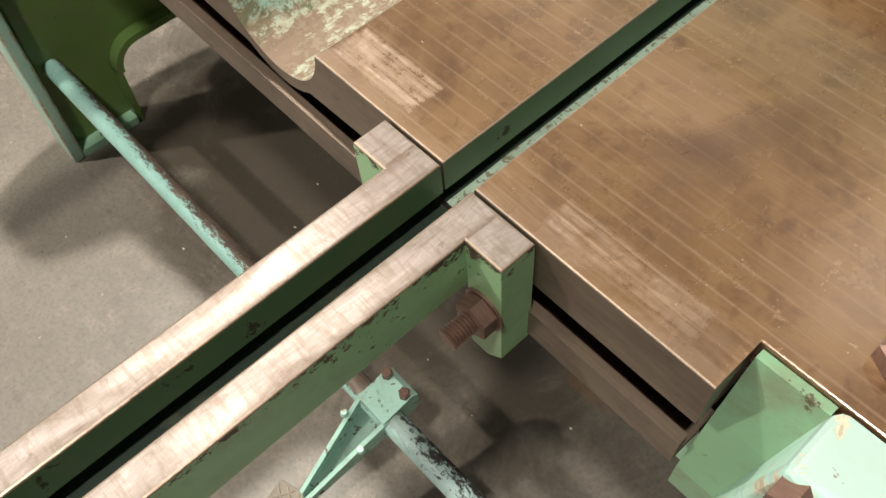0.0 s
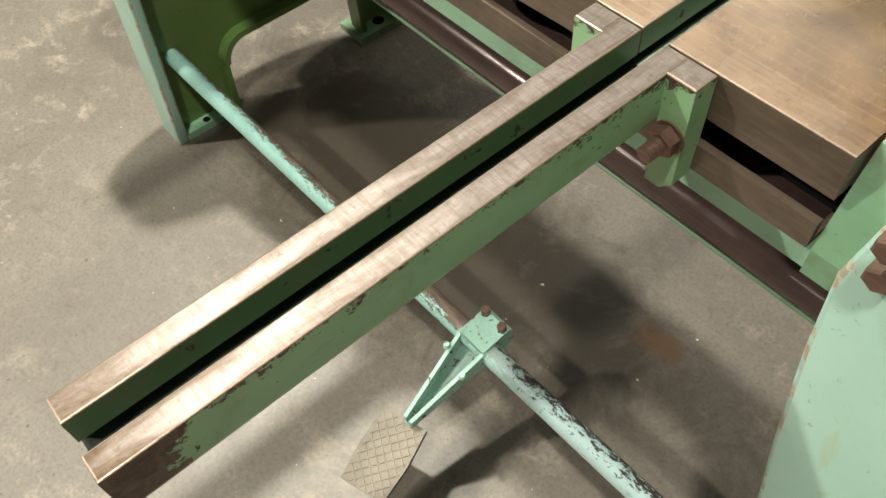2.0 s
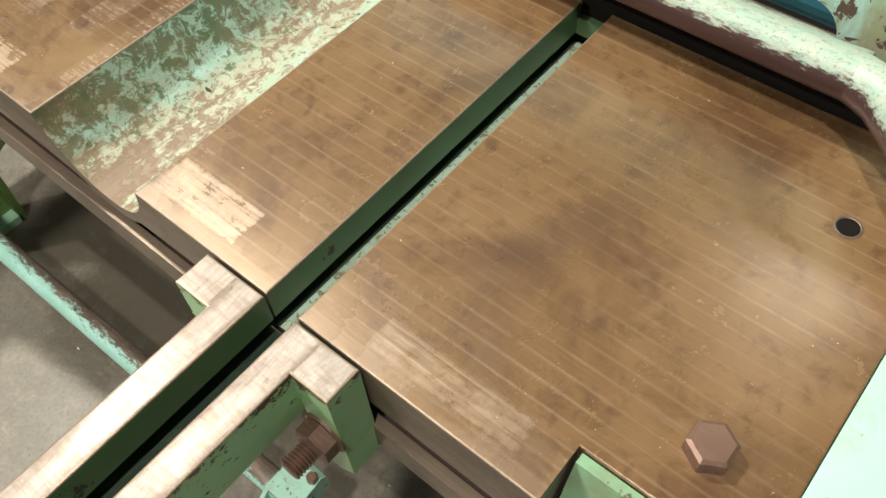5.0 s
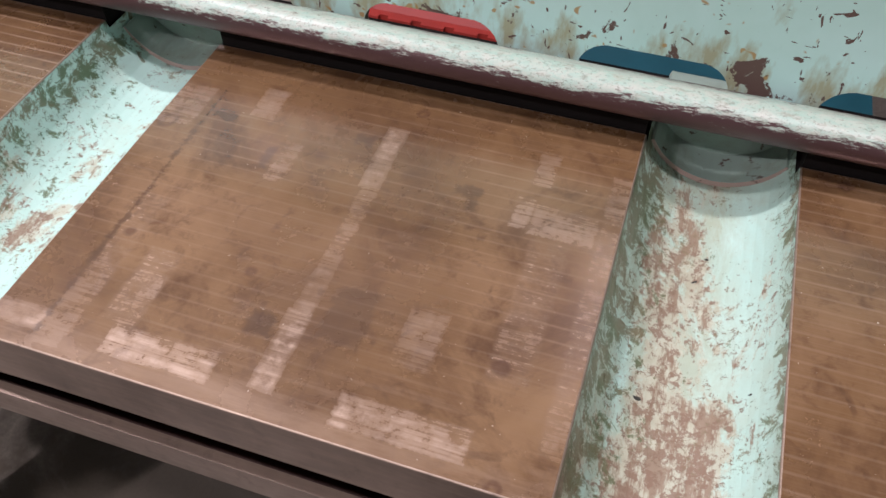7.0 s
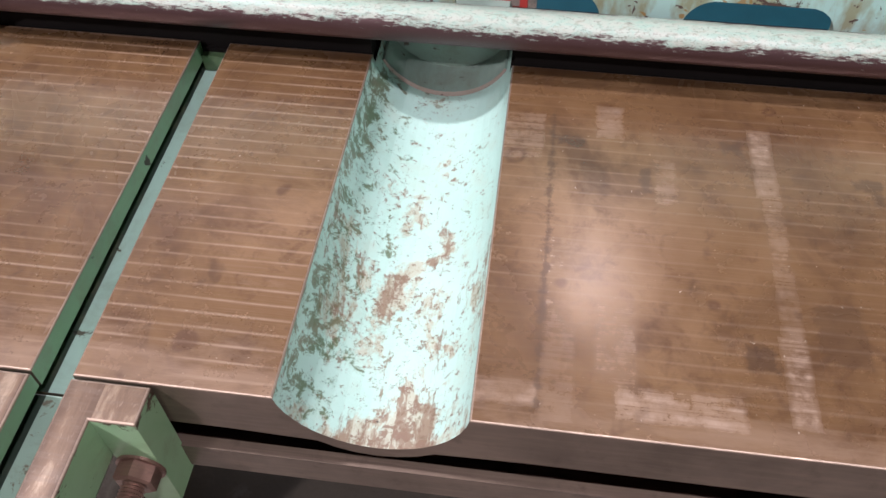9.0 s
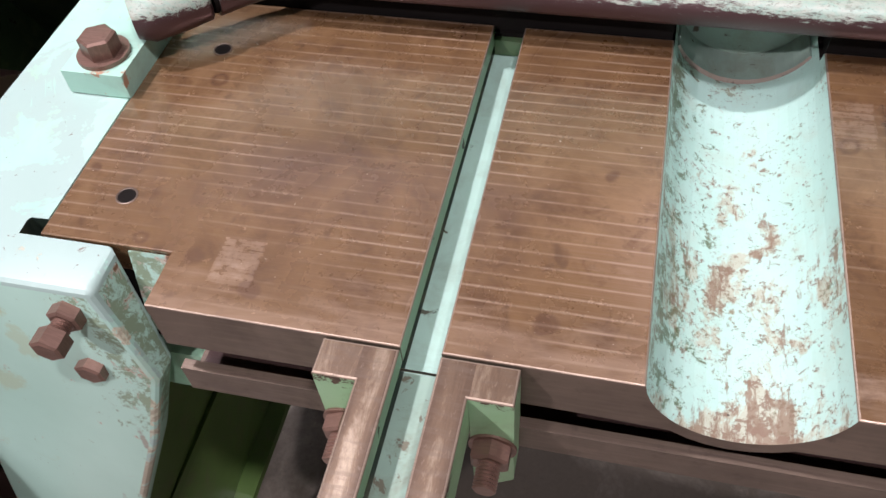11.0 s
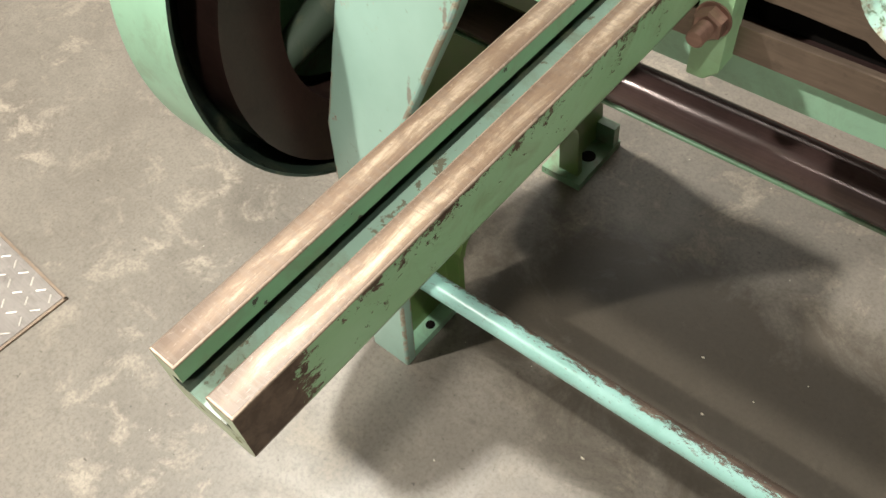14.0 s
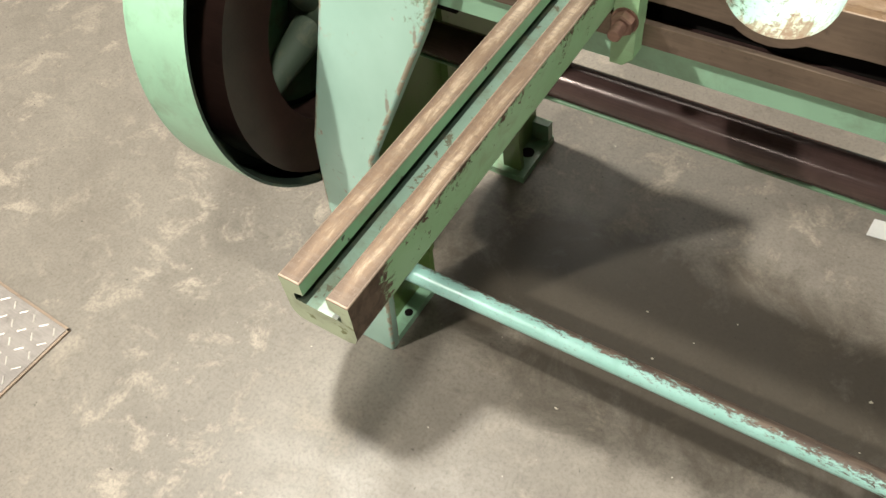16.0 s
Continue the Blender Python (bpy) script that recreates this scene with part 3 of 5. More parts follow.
def plain(name, colour, rough=0.6, metal=0.0):
    m, nt, b = material(name)
    v = place(nt)
    n = grain(nt, v, 14, 5, 0.6)
    nt.links.new(blend(nt, grey(nt, n, 0.3, 0.7), tuple(c * 0.75 for c in colour), colour), b.inputs["Base Color"])
    b.inputs["Roughness"].default_value, b.inputs["Metallic"].default_value = rough, metal
    return m


def concrete():
    m, nt, b = material("sealed_concrete")
    v = place(nt)
    a = grain(nt, v, 2.2, 8, 0.62, 0.4)
    c = grain(nt, v, 11, 7, 0.72, 0.4)
    f = grain(nt, v, 150, 6, 0.7)
    tone = ramp(nt, a, [(0.30, (0.150, 0.130, 0.108)), (0.5, (0.195, 0.172, 0.146)), (0.72, (0.245, 0.217, 0.184))])
    tone = blend(nt, grey(nt, c, 0.42, 0.70, 0, 0.5), tone, (0.135, 0.116, 0.097))
    zone = grey(nt, grain(nt, v, 1.7, 3, 0.5), 0.38, 0.54)
    cream = calc(nt, "MULTIPLY", zone, grey(nt, grain(nt, v, 11, 8, 0.74, 0.4), 0.52, 0.66, 0.0, 0.8))
    tone = blend(nt, cream, tone, (0.39, 0.335, 0.27))
    smut = grey(nt, grain(nt, v, 24, 6, 0.72, 0.4), 0.56, 0.70, 0, 0.4)
    tone = blend(nt, smut, tone, (0.085, 0.072, 0.058))
    tone = blend(nt, grey(nt, f, 0.46, 0.68, 0, 0.55), tone, (0.09, 0.076, 0.062))
    tone = blend(nt, grey(nt, grain(nt, v, 42, 6, 0.7), 0.52, 0.70, 0, 0.3), tone, (0.29, 0.255, 0.21))
    dots = grey(nt, grain(nt, v, 75, 3, 0.6), 0.70, 0.73, 0, 0.7)
    tone = blend(nt, dots, tone, (0.05, 0.042, 0.034))
    grit = grey(nt, grain(nt, v, 90, 2, 0.5), 0.775, 0.79, 0, 0.8)
    tone = blend(nt, grit, tone, (0.5, 0.46, 0.38))
    rx = calc(nt, "DIVIDE", calc(nt, "ADD", node(nt, "ShaderNodeSeparateXYZ", {0: v}).outputs[0], 0.08), 0.05)
    ry = calc(nt, "DIVIDE", calc(nt, "SUBTRACT", node(nt, "ShaderNodeSeparateXYZ", {0: v}).outputs[1], 0.295), 0.028)
    rust = grey(nt, calc(nt, "ADD", calc(nt, "ADD", calc(nt, "MULTIPLY", rx, rx), calc(nt, "MULTIPLY", ry, ry)), calc(nt, "MULTIPLY", calc(nt, "SUBTRACT", grain(nt, v, 40, 6, 0.7), 0.5), 4.0)), 1.3, 0.3, 0.0, 0.7)
    # oil soaked into the floor round the treadle, deepened to add the machine's shade
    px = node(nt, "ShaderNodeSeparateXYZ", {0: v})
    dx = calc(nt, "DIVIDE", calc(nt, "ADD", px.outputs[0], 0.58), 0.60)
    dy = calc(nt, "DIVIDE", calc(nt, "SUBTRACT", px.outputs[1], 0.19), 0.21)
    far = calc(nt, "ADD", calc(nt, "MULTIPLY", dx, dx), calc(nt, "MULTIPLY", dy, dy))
    oil_shade = grey(nt, calc(nt, "ADD", far, calc(nt, "MULTIPLY", calc(nt, "SUBTRACT", grain(nt, v, 7, 6, 0.7, 0.6), 0.5), 3.0)), 1.4, 0.5, 0.0, 0.85)
    tone = blend(nt, oil_shade, tone, (0.055, 0.043, 0.030))
    tone = blend(nt, rust, tone, (0.19, 0.095, 0.045))
    nt.links.new(tone, b.inputs["Base Color"])
    nt.links.new(grey(nt, c, 0.3, 0.8, 0.33, 0.58), b.inputs["Roughness"])
    bump(nt, b, calc(nt, "ADD", f, calc(nt, "MULTIPLY", c, 0.6)), 0.3, 0.0008)
    return m


CONCRETE = concrete()
WALL = plain("painted_block_wall", (0.45, 0.43, 0.41), 0.8)
CEIL = plain("pale_roof_sheet", (0.45, 0.44, 0.43), 0.8)
RED = plain("red_machine_paint", (0.30, 0.02, 0.012), 0.6)
BLUE = plain("blue_machine_paint", (0.008, 0.070, 0.095), 0.4)
GLOW, _nt, _b = material("lamp_glass")
_b.inputs["Emission Color"].default_value = (1, 0.97, 0.92, 1)
_b.inputs["Emission Strength"].default_value = 6.0
GLOW_PANEL = GLOW.copy()
GLOW_PANEL.name = "lamp_panel_glass"
GLOW_PANEL.node_tree.nodes["Principled BSDF"].inputs["Emission Strength"].default_value = 2.0
# flat black, standing in for the shade of gaps, holes and grooves
BLACK = plain("matte_black", (0.012, 0.010, 0.009), 0.9)
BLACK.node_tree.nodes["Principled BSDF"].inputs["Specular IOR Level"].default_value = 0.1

# ---- mesh helpers ----


def part(name, bm, mats, parent=None, label="", smooth=None):
    mesh = bpy.data.meshes.new(name)
    bmesh.ops.recalc_face_normals(bm, faces=bm.faces[:])
    bm.to_mesh(mesh)
    bm.free()
    for m in mats if isinstance(mats, (list, tuple)) else [mats]:
        mesh.materials.append(m)
    ob = new(name, mesh)
    if smooth is not None:
        mesh.shade_smooth()
        mesh.set_sharp_from_angle(angle=radians(smooth))
    if parent is not None:
        ob.parent = parent
    if label:
        ob["label"] = label
    return ob


def thing(name, label, category, at=(0, 0, 0), group=""):
    ob = new(name)
    ob.matrix_basis = pose(*at)
    ob.empty_display_size = 0.1
    return tagged(ob, label, category, group)


def soften(bm, width=0.002, segments=2, angle=35):
    edges = [e for e in bm.edges if len(e.link_faces) == 2 and e.calc_face_angle(0) > radians(angle)]
    bmesh.ops.bevel(bm, geom=edges, offset=width, segments=segments, affect="EDGES", profile=0.6, clamp_overlap=True)


def box(bm, x0, x1, y0, y1, z0, z1):
    v = [bm.verts.new(p) for p in ((x0, y0, z0), (x1, y0, z0), (x1, y1, z0), (x0, y1, z0), (x0, y0, z1), (x1, y0, z1), (x1, y1, z1), (x0, y1, z1))]
    return [bm.faces.new([v[i] for i in f]) for f in ((0, 3, 2, 1), (4, 5, 6, 7), (0, 1, 5, 4), (1, 2, 6, 5), (2, 3, 7, 6), (3, 0, 4, 7))]


def prism(bm, outline, axis, a, b):
    """An outline of two coordinates, drawn out along an axis from a to b."""
    def at(p, d):
        return {"x": (d, p[0], p[1]), "y": (p[0], d, p[1]), "z": (p[0], p[1], d)}[axis]
    va = [bm.verts.new(at(p, a)) for p in outline]
    vb = [bm.verts.new(at(p, b)) for p in outline]
    n = len(outline)
    faces = [bm.faces.new(va), bm.faces.new(vb[::-1])]
    faces += [bm.faces.new((va[i], vb[i], vb[(i + 1) % n], va[(i + 1) % n])) for i in range(n)]
    return faces


def rod(bm, p, q, r0, r1=None, n=24):
    p, q = Vector(p), Vector(q)
    d = q - p
    m = Matrix.Translation((p + q) / 2) @ d.to_track_quat("Z", "Y").to_matrix().to_4x4()
    return bmesh.ops.create_cone(bm, cap_ends=True, segments=n, radius1=r0, radius2=r0 if r1 is None else r1, depth=d.length, matrix=m)["verts"]


def ring(bm, axis_x0, axis_x1, cy, cz, r_out, r_in, n=64):
    """A tube along x."""
    loops = []
    for x, r in ((axis_x0, r_out), (axis_x1, r_out), (axis_x1, r_in), (axis_x0, r_in)):
        loops.append([bm.verts.new((x, cy + r * math.cos(k * math.tau / n), cz + r * math.sin(k * math.tau / n))) for k in range(n)])
    for i in range(4):
        a, b = loops[i], loops[(i + 1) % 4]
        for k in range(n):
            bm.faces.new((a[k], a[(k + 1) % n], b[(k + 1) % n], b[k]))


def arc(cx, cz, r, a0, a1, n):
    return [(cx + r * math.cos(radians(a0 + (a1 - a0) * i / n)), cz + r * math.sin(radians(a0 + (a1 - a0) * i / n))) for i in range(n + 1)]


# ---- the hall ----
H = 0.85
bm = bmesh.new()
box(bm, -9, 8, -8, 9, -0.2, 0)
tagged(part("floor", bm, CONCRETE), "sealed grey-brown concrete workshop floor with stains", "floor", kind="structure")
for nm, b6 in (("wall_north", (-9, 8, 9, 9.2, 0, 5)), ("wall_south", (-9, 8, -8.2, -8, 0, 5)), ("wall_west", (-9.2, -9, -8.2, 9.2, 0, 5)), ("wall_east", (8, 8.2, -8.2, 9.2, 0, 5))):
    bm = bmesh.new()
    box(bm, *b6)
    tagged(part(nm, bm, WALL), "plain painted workshop wall", "wall", kind="structure")
bm = bmesh.new()
box(bm, -9.2, 8.2, -8.2, 9.2, 5, 5.2)
tagged(part("ceiling", bm, CEIL), "grey workshop ceiling", "ceiling", kind="structure")
for lx, ly, lz, sx, sy, w in LAMPS:
    lampthing = thing("ceiling_lamp", "ceiling lamp with glowing glass", "lamp", (lx, ly, lz), "ceiling lamps")
    bm = bmesh.new()
    box(bm, -sx / 2 - 0.03, sx / 2 + 0.03, -sy / 2 - 0.03, sy / 2 + 0.03, 0.06, 0.14)
    box(bm, -0.02, 0.02, -0.02, 0.02, 0.14, 0.4)
    part("housing", bm, CEIL, lampthing)
    bm = bmesh.new()
    box(bm, -sx / 2, sx / 2, -sy / 2, sy / 2, 0.03, 0.06)
    part("glass", bm, GLOW_PANEL if sx > 1 else GLOW, lampthing)

# ---- the shear ----
shear = thing("squaring_shear", "mint-green painted cast-iron sheet metal shear with browned steel table", "shear", (0, 0, 0))
MID = -0.3655
SLOTS = ((-0.731, -0.710), (-0.021, 0.0))
TROUGHS = ((-0.611, -0.517), (-0.214, -0.120))
TABLE_BACK = 0.261


def dip(a, b, depth, n=20):
    """A hollow between x = a and b, its floor that much below the table."""
    c, hw = (a + b) / 2, (b - a) / 2
    r = (hw * hw + depth * depth) / (2 * depth)
    th = math.degrees(math.asin(hw / r))
    return arc(c, H - depth + r, r, 270 - th, 270 + th, n)


# table: one casting, its cross-section drawn out from front to back
top = [(-0.872, H)]
for kind, (a, b) in sorted([("s", s) for s in SLOTS] + [("t", s) for s in TROUGHS], key=lambda q: q[1][0]):
    if kind == "s":
        lip, deep, under = (0.014, 0.022, 0.007) if a < -0.3 else (0.021, 0.031, 0.008)
        top += [(a, H), (a, H - lip), (a - under, H - lip), (a - under, H - deep), (a, H - deep), (b, H - deep), (b + under, H - deep), (b + under, H - lip), (b, H - lip), (b, H)]
    else:
        top += dip(a, b, 0.041)
top += [(0.134, H)]
low = [(0.134, H - 0.038)]
for a, b in reversed(TROUGHS):
    low += [(b + 0.03, H - 0.038)] + [(x, z - 0.004) for x, z in reversed(dip(a - 0.004, b + 0.004, 0.046, 14)) if z < H - 0.036] + [(a - 0.03, H - 0.038)]
low += [(-0.872, H - 0.038)]
bm = bmesh.new()
faces = prism(bm, top + low, "y", 0.0, TABLE_BACK)
bmesh.ops.recalc_face_normals(bm, faces=bm.faces[:])
for f in faces[2:]:
    c = f.calc_center_median()
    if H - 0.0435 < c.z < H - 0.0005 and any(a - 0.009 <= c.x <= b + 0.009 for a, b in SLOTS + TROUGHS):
        # slot faces below the lip get the near-black, painted in for their shade
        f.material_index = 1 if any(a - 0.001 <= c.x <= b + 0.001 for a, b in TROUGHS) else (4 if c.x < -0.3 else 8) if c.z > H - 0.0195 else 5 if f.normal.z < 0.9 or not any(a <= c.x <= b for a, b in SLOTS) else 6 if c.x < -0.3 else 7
for f in faces[2:]:
    if abs(f.normal.x) > 0.9 and not -0.87 < f.calc_center_median().x < 0.13:
        f.material_index = 3
faces[0].material_index = 3
bmesh.ops.recalc_face_normals(bm, faces=bm.faces[:])
edges = [e for e in bm.edges if all(v.co.z > H - 1e-5 for v in e.verts) and e.calc_face_angle(0) > 0.6 and not all(v.co.x > 0.133 or v.co.x < -0.871 for v in e.verts)]
bmesh.ops.bevel(bm, geom=edges, offset=0.0009, segments=2, affect="EDGES", profile=0.5, material=2)
part("table", bm, [TABLE, TROUGH, EDGE, FACE, SLOT, RECESS_SHADE, SLOT_CLEAN, SLOT_SPECKLED, SLOT_DARK], shear, "browned planed steel table with two painted hand troughs")


def end_plate(x0, x1, front, holes):
    """A table end with black discs standing for its bored holes."""
    bm = bmesh.new()
    prism(bm, [(x0, front), (x1, front), (x1, TABLE_BACK), (x0, TABLE_BACK)], "z", H - 0.024, H)
    bmesh.ops.recalc_face_normals(bm, faces=bm.faces[:])
    edges = [e for e in bm.edges if all(v.co.z > H - 1e-5 for v in e.verts) and all(v.co.y < front + 1e-4 or abs(v.co.x - (x0 if x0 < -0.5 else x1)) < 1e-4 for v in e.verts)]
    bmesh.ops.bevel(bm, geom=edges, offset=0.0009, segments=2, affect="EDGES", profile=0.5)
    ob = part("table_end", bm, TABLE, shear)
    for hx, hy in holes:
        # nothing is bored: a black disc paints the hole's darkness on top
        bm = bmesh.new()
        n = 28
        rows = [(0.0068, H + 0.0003), (0.0060, H + 0.0005), (0.0055, H + 0.0001)]
        loops = [[bm.verts.new((hx + r * math.cos(k * math.tau / n), hy + r * math.sin(k * math.tau / n), z)) for k in range(n)] for r, z in rows]
        for p, q in zip(loops, loops[1:]):
            for k in range(n):
                bm.faces.new((p[k], p[(k + 1) % n], q[(k + 1) % n], q[k]))
        bm.faces.new(loops[-1]).material_index = 1
        part("bored_hole", bm, [FACE, BLACK], shear)
    return ob


end_plate(0.134, 0.212, 0.029, [(0.172, 0.197)])
end_plate(-0.955, -0.872, 0.036, [(-0.917, 0.071), (-0.912, 0.209)])


def hexagon(bm, at, to, across, chamfer=0.0012):
    """A hexagonal nut or head from one point to another, with its outer corners turned off."""
    at, to = Vector(at), Vector(to)
    way = (to - at).normalized()
    r = across / math.sqrt(3)
    rod(bm, at, to - way * chamfer, r, n=6)
    rod(bm, to - way * chamfer, to, r, r - chamfer * 1.6, n=6)


def thread(bm, at, to, r, pitch=0.0018):
    """A threaded bolt end as a row of ridges."""
    at, to = Vector(at), Vector(to)
    d = to - at
    n = max(2, int(d.length / pitch))
    for i in range(n):
        p, q = at + d * (i / n), at + d * ((i + 1) / n)
        m = (p + q) / 2
        rod(bm, p, m, r * 0.84, r, 18)
        rod(bm, m, q, r, r * 0.84, 18)


bm = bmesh.new()
hexagon(bm, (0.1755, 0.059, H), (0.1755, 0.059, H + 0.010), 0.0185)
part("table_bolt", bm, BOLT, shear, "brown hexagon bolt head on the table")

# lower jaw: dark groove, ledge strip with a lip, painted flange
# black core: the shade deep in the jaw gap is its colour
bm = bmesh.new()
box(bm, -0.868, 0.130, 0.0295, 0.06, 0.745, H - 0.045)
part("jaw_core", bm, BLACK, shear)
bm = bmesh.new()
prism(bm, [(-0.003, 0.766), (0.0290, 0.766), (0.0290, 0.772), (0.0035, 0.772), (0.0035, 0.790), (-0.003, 0.790)], "x", -0.870, 0.133)
soften(bm, 0.0012)
part("ledge_strip", bm, FACE, shear, "machined steel ledge under the table edge")
bm = bmesh.new()
box(bm, -0.866, 0.129, 0.0040, 0.0285, 0.7724, 0.7740)
part("groove_floor", bm, DARK_STEEL, shear, "dark steel groove floor behind the ledge")
bm = bmesh.new()
box(bm, -1.0, 0.265, 0.018, 0.029, 0.722, 0.7655)
soften(bm, 0.001)
part("flange", bm, MINT, shear)


# arms
def arm(x0, x1, length, dark, floor_paint):
    """A T-slotted arm bolted to the table's front, its slot from x0 to x1."""
    a = new("support_arm")
    a.parent = shear
    a["label"] = "slotted cast arm, rubbed bright on top, mint-painted at the sides"
    side = arm_paint(-length)
    worn = arm_top((x0 + x1) / 2, (x1 - x0) / 2 + 0.00875, 0.00875, dark, -length)
    w, under, base = 0.0175, 0.0085 if dark else 0.0110, H - 0.046
    lip = H - (0.0125 if dark else 0.0215)
    deep = 0.022 if dark else 0.034
    wall_paint = SLOT if dark else SLOT_DARK
    sec = [(x0 - w, lip), (x0, lip), (x0 - under, lip - 0.002), (x0 - under, H - deep), (x0, H - deep), (x1, H - deep), (x1 + under, H - deep), (x1 + under, lip - 0.002), (x1, lip), (x1 + w, lip),
           (x1 + w - 0.0005, base + 0.009), (x1 + w - 0.003, base + 0.003), (x1 + w - 0.008, base), (x0 - w + 0.008, base), (x0 - w + 0.003, base + 0.003), (x0 - w + 0.0005, base + 0.009)]
    bm = bmesh.new()
    prism(bm, sec, "y", -length, -0.0015)
    bmesh.ops.recalc_face_normals(bm, faces=bm.faces[:])
    for f in bm.faces:
        c = f.calc_center_median()
        f.material_index = 1 if f.normal.y < -0.9 else 0
        # undercut walls and the floor beneath the lips: shade painted near-black
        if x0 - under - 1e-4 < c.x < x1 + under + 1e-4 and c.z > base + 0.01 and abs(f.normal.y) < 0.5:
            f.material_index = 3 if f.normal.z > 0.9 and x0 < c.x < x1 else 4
    part("channel", bm, [side, END_PAINT, wall_paint, floor_paint, RECESS_SHADE], a)
    for s, xa, xi in ((-1, x0 - w, x0), (1, x1 + w, x1)):
        xb = xa + s * 0.0225
        lo, hi = min(xa, xb), max(xa, xb)
        # the worn top rail with its head, one L in plan
        bm = bmesh.new()
        prism(bm, [(xi, -0.0015), (xi, -length), (xa, -length), (xa, -0.022), (xb, -0.022), (xb, -0.0015)], "z", lip, H)
        bmesh.ops.recalc_face_normals(bm, faces=bm.faces[:])
        for f in bm.faces:
            c = f.calc_center_median()
            f.material_index = 0 if f.normal.z > 0.9 else 3 if abs(c.x - xi) < 1e-4 else 4 if f.normal.y < -0.9 and c.y < -0.1 else 1
        edges = [e for e in bm.edges if all(v.co.z > H - 1e-5 for v in e.verts)]
        bmesh.ops.bevel(bm, geom=edges, offset=0.0012, segments=2, affect="EDGES", profile=0.5, material=2)
        part("top_rail", bm, [worn, side, EDGE, wall_paint, END_PAINT], a)
        bm = bmesh.new()
        outline = [(lo, lip), (hi, lip)] + ([(hi, H - 0.088), (hi - 0.010, H - 0.098), (lo, H - 0.098)] if s > 0 else [(hi, H - 0.098), (lo + 0.010, H - 0.098), (lo, H - 0.088)])
        prism(bm, outline, "y", -0.022, -0.0015)
        bmesh.ops.recalc_face_normals(bm, faces=bm.faces[:])
        edges = [e for e in bm.edges if e.calc_face_angle(0) > 0.4 and all(v.co.z < H - 0.08 for v in e.verts)]
        bmesh.ops.bevel(bm, geom=edges, offset=0.0016, segments=2, affect="EDGES", profile=0.5)
        part("lug", bm, side, a)
        xm = xa + s * 0.0115
        bm = bmesh.new()
        rod(bm, (xm, -0.022, H - 0.047), (xm, -0.0235, H - 0.047), 0.0128)
        hexagon(bm, (xm, -0.0235, H - 0.047), (xm, -0.033, H - 0.047), 0.0195)
        part("nut", bm, BOLT, a)
        bm = bmesh.new()
        thread(bm, (xm, -0.030, H - 0.047), (xm, -0.047, H - 0.047), 0.0064)
        part("bolt", bm, BOLT, a, smooth=20)
    return a


arm(-0.731, -0.710, 0.407, 1, SLOT_FLOOR)
# right arm: the slot floor is painted near-black too, as if unlit
arm(-0.021, 0.0, 0.410, 0, RECESS_SHADE)

LEFT_ROWS = [(0.849, -1.045, -0.906, 0.002), (0.77, -1.05, -0.890, -0.006), (0.70, -1.056, -0.912, -0.018), (0.49, -1.098, -1.0, -0.047), (0.40, -1.104, -1.012, -0.05), (0.0, -1.108, -1.033, -0.066)]
RIGHT_ROWS = [(0.849, 0.31, 0.170, -0.007), (0.77, 0.318, 0.158, -0.012), (0.70, 0.325, 0.166, -0.02), (0.60, 0.34, 0.183, -0.032), (0.49, 0.36, 0.206, -0.044), (0.40, 0.37, 0.225, -0.05), (0.0, 0.377, 0.302, -0.066)]


